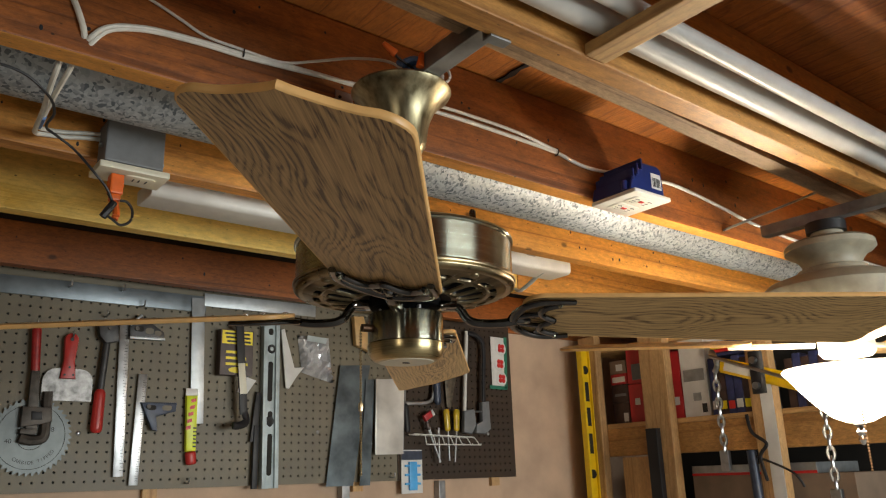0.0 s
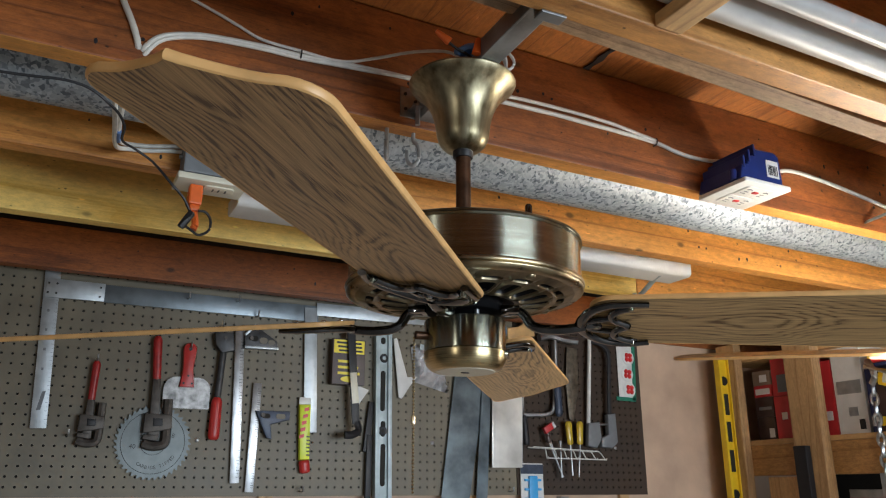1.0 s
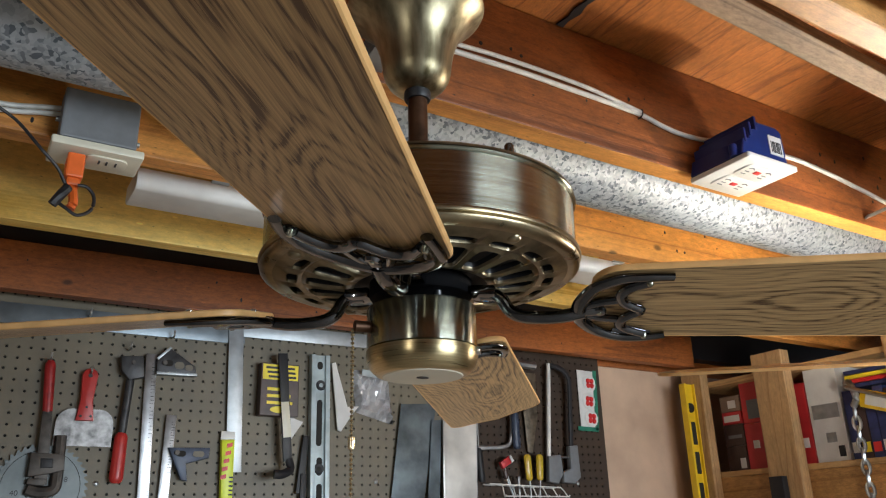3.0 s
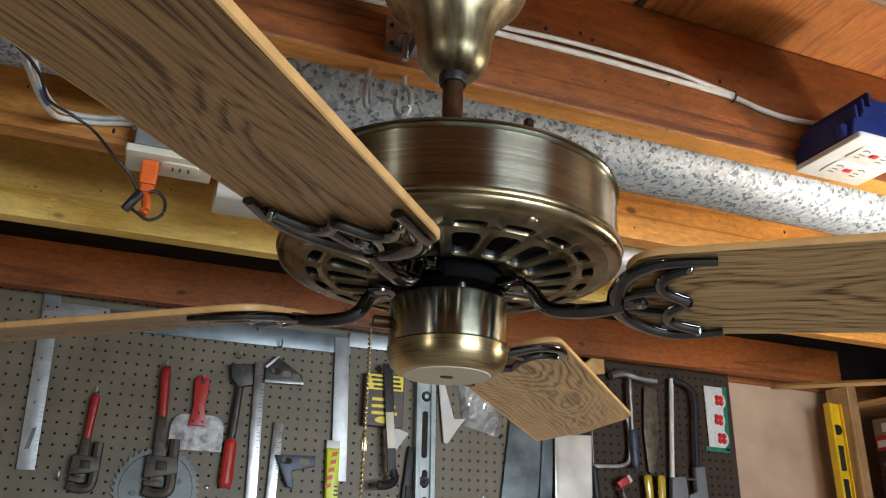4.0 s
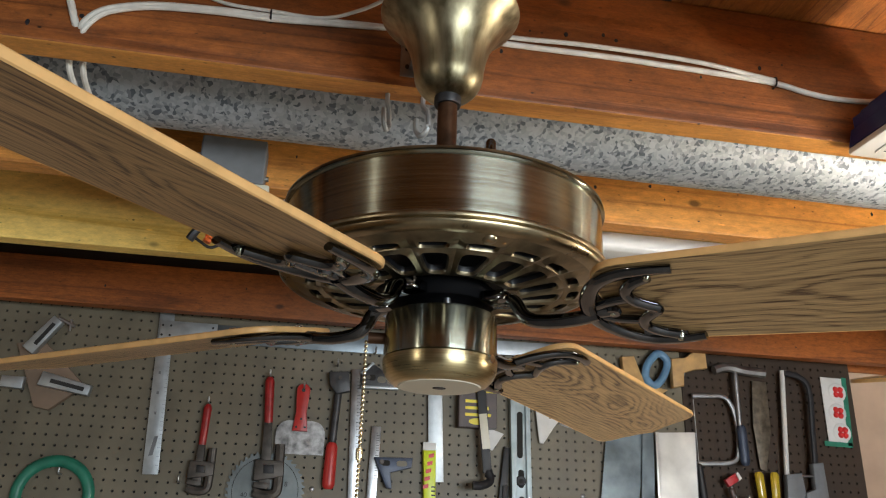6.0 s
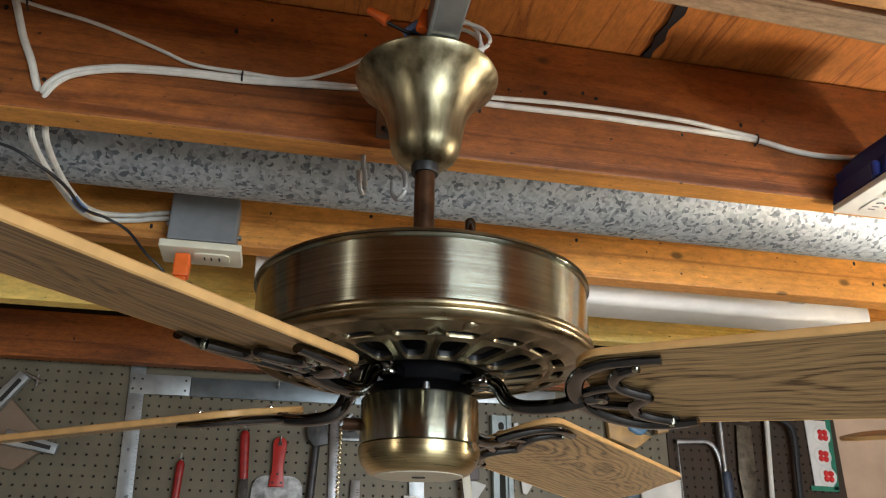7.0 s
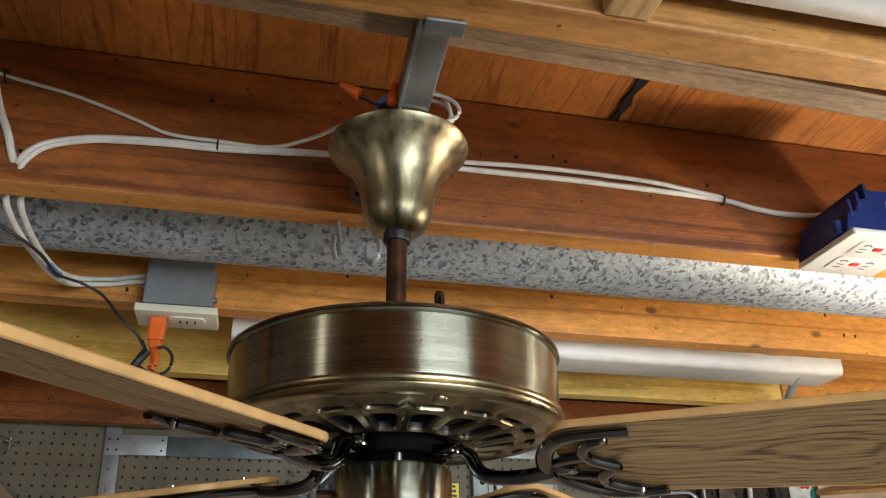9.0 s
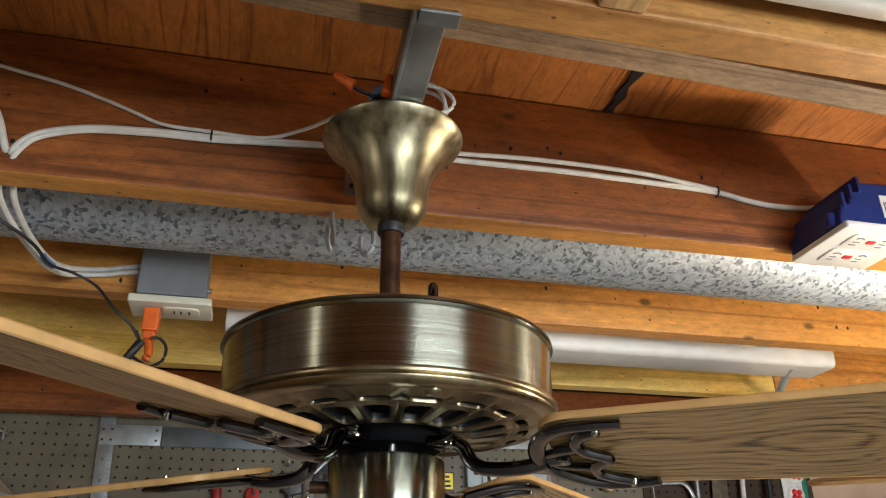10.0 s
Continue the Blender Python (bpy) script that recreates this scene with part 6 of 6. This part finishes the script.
part("shelf_board", box(SX + 0.001, SX + 0.5, -0.4, 1.37, 1.25, 1.27, 0.003), M_batten, su, smooth=False)
part("shelf_board", box(SX + 0.001, SX + 0.5, -0.4, 1.37, 2.03, 2.05, 0.003), M_batten, su, smooth=False)
# same near-black, painting the shade deep inside the rack
part("back_panel", box(SX + 0.5, SX + 0.51, -0.4, 1.42, 0.0, 2.10), M_hole, su, "back panel painted near-black as shade", smooth=False)
part("patched_paint", box(SX - 0.0465, SX - 0.0452, 0.517, 0.562, 1.2, 1.86), M_paper, su, "peeling white paint", smooth=False)


def carton(name, y0, y1, z0, z1, material, label, depth=0.25, x=SX + 0.045, prints=()):
    t = thing(name, label, "box", (x, (y0 + y1) / 2, z0), "things on the storage rack")
    w = (y1 - y0) / 2
    part("carton", box(0, depth, -w, w, 0, z1 - z0, 0.002), material, t, smooth=False)
    for k, (a, b, c, d, m) in enumerate(prints):
        part("print", box(-0.0015, 0, -w + 2 * w * a, -w + 2 * w * b, (z1 - z0) * c, (z1 - z0) * d), m, t, smooth=False)
    return t


Z = 1.7345
carton("box", 0.817, 0.930, Z, Z + 0.30, M_paper, "white carton with small grey print on the shelf", prints=((0.1, 0.9, 0.45, 0.60, M_alu), (0.12, 0.3, 0.05, 0.16, M_ink), (0.3, 0.6, 0.2, 0.3, M_alu)))
carton("box", 0.935, 1.065, Z, Z + 0.26, M_redcard, "glossy red carton on the shelf", prints=((0.1, 0.35, 0.2, 0.32, M_paper),))
carton("box", 1.070, 1.190, Z, Z + 0.155, M_redcard, "glossy red carton with white emblem on the shelf", prints=((0.55, 0.75, 0.45, 0.62, M_paper),))
carton("box", 1.072, 1.188, Z + 0.156, Z + 0.30, M_redcard, "flat red carton stacked on another", prints=((0.2, 0.8, 0.1, 0.55, M_grey),))
carton("box", 1.195, 1.278, Z, Z + 0.085, M_card, "small black carton with pale label on the shelf", prints=((0.08, 0.35, 0.1, 0.5, M_paper),))
carton("box", 1.195, 1.278, Z + 0.086, Z + 0.16, M_card, "small black carton stacked on another", prints=((0.1, 0.8, 0.35, 0.5, M_grey),))
carton("box", 1.195, 1.278, Z + 0.161, Z + 0.205, M_redcard, "red and white booklet stack on cartons", prints=((0.1, 0.9, 0.2, 0.7, M_paper),))
carton("box", 1.195, 1.278, Z + 0.206, Z + 0.26, M_brownbox, "brown booklet stack on cartons", prints=((0.2, 0.6, 0.2, 0.7, M_paper),))
for k in range(6):
    y0 = 0.612 + 0.033 * k
    carton("disc_case", y0, y0 + 0.031, Z, Z + 0.19 + 0.01 * (k % 3), (M_bluecard, M_card, M_bluecard)[k % 3], "dark blue plastic case standing on the shelf", 0.14, prints=((0.1, 0.9, 0.1, 0.25, (M_redprint, M_yellowprint, M_paper)[k % 3]),))
for k in range(5):
    y0 = 0.36 + 0.03 * k
    carton("disc_case", y0, y0 + 0.028, Z, Z + 0.17 + 0.015 * (k % 2), (M_card, M_bluecard)[k % 2], "dark plastic case standing on the shelf", 0.14, prints=((0.1, 0.9, 0.55, 0.7, (M_paper, M_redprint)[k % 2]),))
for k in range(4):
    carton("disc_case", 0.640, 0.790, Z + 0.215 + 0.014 * k, Z + 0.227 + 0.014 * k, (M_bluecard, M_redprint, M_yellowprint, M_bluecard)[k], "flat bright plastic case stacked on others", 0.14)
carton("box", 0.33, 0.93, 1.2705, 1.52, M_brownbox, "large dull brown cardboard box on the lower shelf", 0.35)
carton("tray", 0.45, 0.93, 1.5205, 1.556, M_alu, "flat grey and red tray on a cardboard box", 0.3, prints=((0.0, 1.0, 0.0, 0.25, M_redprint),))
pl = part("plank", box(SX - 0.01, SX + 0.03, 1.06, 1.21, 1.10, 1.60, 0.003), M_post, smooth=False)
tagged(pl, "wide wooden plank leaning behind the rack post", "plank")
ds = part("dark_stick", box(SX - 0.075, SX - 0.048, 0.985, 1.035, 0.0, 1.70, 0.003), M_black, smooth=False)
tagged(ds, "dark painted wooden stick leaning on a post", "stick")

# yellow level standing at the rack
yl = thing("spirit_level", "long yellow spirit level standing against the rack", "spirit level", (1.885, 1.325, 0.9))
part("rail", box(-0.028, -0.018, -0.014, 0.012, 0, 1.145, 0.001), M_yel, yl, smooth=False)
part("rail", box(0.020, 0.030, -0.014, 0.012, 0, 1.145, 0.001), M_yel, yl, smooth=False)
part("web", box(-0.018, 0.020, -0.004, 0.004, 0, 1.145, 0.0), M_yel, yl, smooth=False)
for z0, z1 in ((0.93, 1.01), (0.83, 0.905), (0.72, 0.80), (0.35, 0.42)):
    part("slot", box(-0.012, 0.014, -0.0052, -0.004, z0, z1, 0.0), M_hole, yl, smooth=False)
for z in (1.06, 0.64):
    part("vial", lathe([(0, -0.003), (0.016, -0.003), (0.018, 0), (0, 0)], 20, m=Matrix.Translation((0.001, -0.005, z)) @ pose(0, 0, 0, -90, 0, 0)), M_black, yl)

# chain hoist bar with chains
ch = thing("ratchet_puller", "yellow steel lever puller with hanging chains", "puller")
A, B = Vector((1.885, 0.70, 1.905)), Vector((1.80, 0.30, 1.775))
d = (B - A)


def along(t, dz=0.0, dx=0.0):
    return (A.x + d.x * t + dx, A.y + d.y * t, A.z + d.z * t + dz)


part("lever", sweep([Vector(along(0.05)), Vector(along(1.0))], 0.026, 8, flat=0.35, up=(1, 0, 0)), M_yel, ch)
part("label_plate", sweep([Vector(along(0.10, 0, -0.011)), Vector(along(0.40, 0, -0.011))], 0.016, 8, flat=0.1, up=(1, 0, 0)), M_paper, ch)
part("pawl_plate", sweep([Vector(along(0.46, 0.075, -0.02)), Vector(along(0.46, -0.065, -0.02))], 0.026, 10, flat=0.4, up=(1, 0, 0)), M_black, ch, "black pivot plate")
for dz in (0.045, -0.040):
    part("bolt", rod(along(0.46, dz, -0.045), along(0.46, dz, -0.01), 0.012), M_steel, ch)
part("tie_rod", rod(along(-0.02, 0.025, -0.03), along(1.2, -0.0, -0.03), 0.006), M_steel, ch)
part("shackle", sweep(smooth_path([along(-0.06, 0.03), along(0.0, 0.04, -0.02), along(0.04, 0.0, -0.02), along(0.0, -0.03, -0.02)], 4), 0.010, 8), M_steel, ch)


def hang_chain(x, y, ztop, links, parent, size=0.016):
    for k in range(links):
        lk = bmesh.new()
        pts = [Vector((size * 0.6 * math.cos(a), 0, size * 1.25 * math.sin(a))) for a in [2 * math.pi * i / 12 for i in range(12)]]
        sweep(pts, size * 0.31, 6, lk, closed=True, up=(0, 1, 0))
        part("chain_link", lk, M_steel, parent, m=pose(x, y, ztop - k * size * 1.95, 0, 0, 90 * (k % 2) + 25))


hang_chain(1.875, 0.705, 1.86, 9, ch)
part("end_plate", box(1.865, 1.885, 0.690, 0.722, 1.535, 1.605, 0.003), M_steel, ch, smooth=False)
hang_chain(1.80, 0.30, 1.735, 9, ch)
part("end_plate", box(1.79, 1.81, 0.285, 0.318, 1.42, 1.475, 0.003), M_steel, ch, smooth=False)
cable("cord", [(1.90, 0.62, 1.72), (1.885, 0.60, 1.66), (1.88, 0.55, 1.62), (1.885, 0.58, 1.58), (1.89, 0.57, 1.50)], 0.006, "black cord hanging on the rack post", "", M_black)
cable("cord", [(1.89, 0.60, 1.58), (1.88, 0.52, 1.55), (1.87, 0.46, 1.52), (1.88, 0.44, 1.48)], 0.004, "black cord hanging on the rack post", "", M_black)
wd = thing("hand_tool", "dark handled tool hanging on the rack post", "tool")
part("handle", sweep(smooth_path([(1.89, 0.615, 1.60), (1.888, 0.612, 1.55), (1.886, 0.608, 1.42)], 4), 0.016, 10), M_navy, wd)

# ---------------------------------------------------------------- second ceiling fan with lamps
F2 = (1.076, -0.123)
f2 = thing("ceiling_fan", "washed beige ceiling fan with a lit glass bowl", "ceiling fan", (F2[0], F2[1], 2.06))


def f2_part(name, bm, material, label="", smooth=True):
    bmesh.ops.translate(bm, verts=bm.verts, vec=(0, 0, -2.06))
    return part(name, bm, material, f2, label, smooth)


f2_part("canopy", lathe([(0, 2.045), (0.030, 2.045), (0.034, 2.04), (0.034, 2.022), (0.086, 2.018), (0.093, 2.012), (0.094, 2.000), (0.088, 1.994), (0.080, 1.991), (0.068, 1.980), (0.061, 1.968), (0.061, 1.960), (0.072, 1.956), (0.075, 1.950), (0.075, 1.942), (0, 1.942)], 48), M_washed, "ringed beige canopy")
f2_part("collar", lathe([(0, 2.064), (0.042, 2.064), (0.042, 2.042), (0, 2.042)], 24), M_black, "dark metal collar")
f2_part("motor_housing", lathe([(0.05, 1.948), (0.10, 1.940), (0.140, 1.926), (0.158, 1.908), (0.152, 1.89), (0.140, 1.868), (0.10, 1.858), (0.0, 1.856)], 64), M_washed, "washed beige motor housing")
f2_part("lamp_fitter", lathe([(0, 1.858), (0.045, 1.858), (0.052, 1.845), (0.056, 1.82), (0.056, 1.775), (0.048, 1.765), (0.012, 1.762), (0.010, 1.63), (0, 1.63)], 40), M_washed, "washed beige lamp fitter")
bowl = f2_part("glass_bowl", lathe([(0.0, 1.626), (0.024, 1.628), (0.050, 1.640), (0.080, 1.667), (0.108, 1.700), (0.128, 1.727), (0.138, 1.738), (0.135, 1.742), (0.122, 1.730), (0.098, 1.700), (0.062, 1.662), (0, 1.642)], 56), M_glow, "lit opal glass bowl")
f2_part("finial", lathe([(0, 1.580), (0.004, 1.583), (0.009, 1.592), (0.006, 1.600), (0.012, 1.608), (0.006, 1.616), (0.014, 1.624), (0, 1.630)], 20), M_chrome, "small metal finial")
for s, (dx, dy, z0, z1) in enumerate(((-0.05, -0.03, 1.70, 1.52), (0.03, -0.06, 1.70, 1.51))):
    cbm = bmesh.new()
    for k in range(int((z0 - z1) / 0.006)):
        sp_ = bmesh.new()
        bmesh.ops.create_icosphere(sp_, subdivisions=1, radius=0.0026)
        join(cbm, sp_, Matrix.Translation((dx, dy, z0 - 0.006 * k)))
    f2_part("pull_chain", cbm, M_copper, "brass ball chain")
ang0 = math.degrees(math.atan2(0.418 - F2[1], 0.783 - F2[0]))
for k in range(3):
    hold = new("blade_arm")
    hold.parent = f2
    hold.matrix_basis = pose(0, 0, 0, 0, 0, ang0 + 120 * k)
    bl = part("blade", slab(rounded(0.19, 0.62, -0.066, 0.066, 0.045, 8), -0.003, 0.003, 0.001, segments=1), M_oak, hold, "pale wooden fan blade", False, pose(0, 0, -0.262, 0, -3.8, 0) @ pose(0, 0, 0, -12, 0, 0))
    rimb = bmesh.new()
    sweep([Vector((u, v, 0)) for u, v in rounded(0.19, 0.62, -0.066, 0.066, 0.045, 8)], 0.0016, 6, rimb, 2.1, (0, 0, 1), True)
    part("edge_band", rimb, M_edge, bl)
    part("blade_bracket", box(0.06, 0.24, -0.018, 0.018, -0.012, -0.004, 0.002), M_washed, hold, smooth=False, m=pose(0, 0, -0.262, 0, -3.8, 0))
hb2 = thing("hanger_bar", "grey galvanised steel bar carrying the second fan", "bracket", (F2[0], F2[1], 2.068))
part("channel", box(-0.014, 0.014, -0.15, 0.145, 0.000, 0.026, 0.002), M_zincbar, hb2, smooth=False)
strap = part("bridging_strap", sweep([Vector((1.085, 0.128, 2.118)), Vector((1.235, 0.000, 2.190)), Vector((1.38, -0.12, 2.262)), Vector((1.47, -0.205, 2.30))], 0.012, 8, flat=0.2), M_zincbar)
tagged(strap, "thin grey steel strap bracing two joists", "strap")
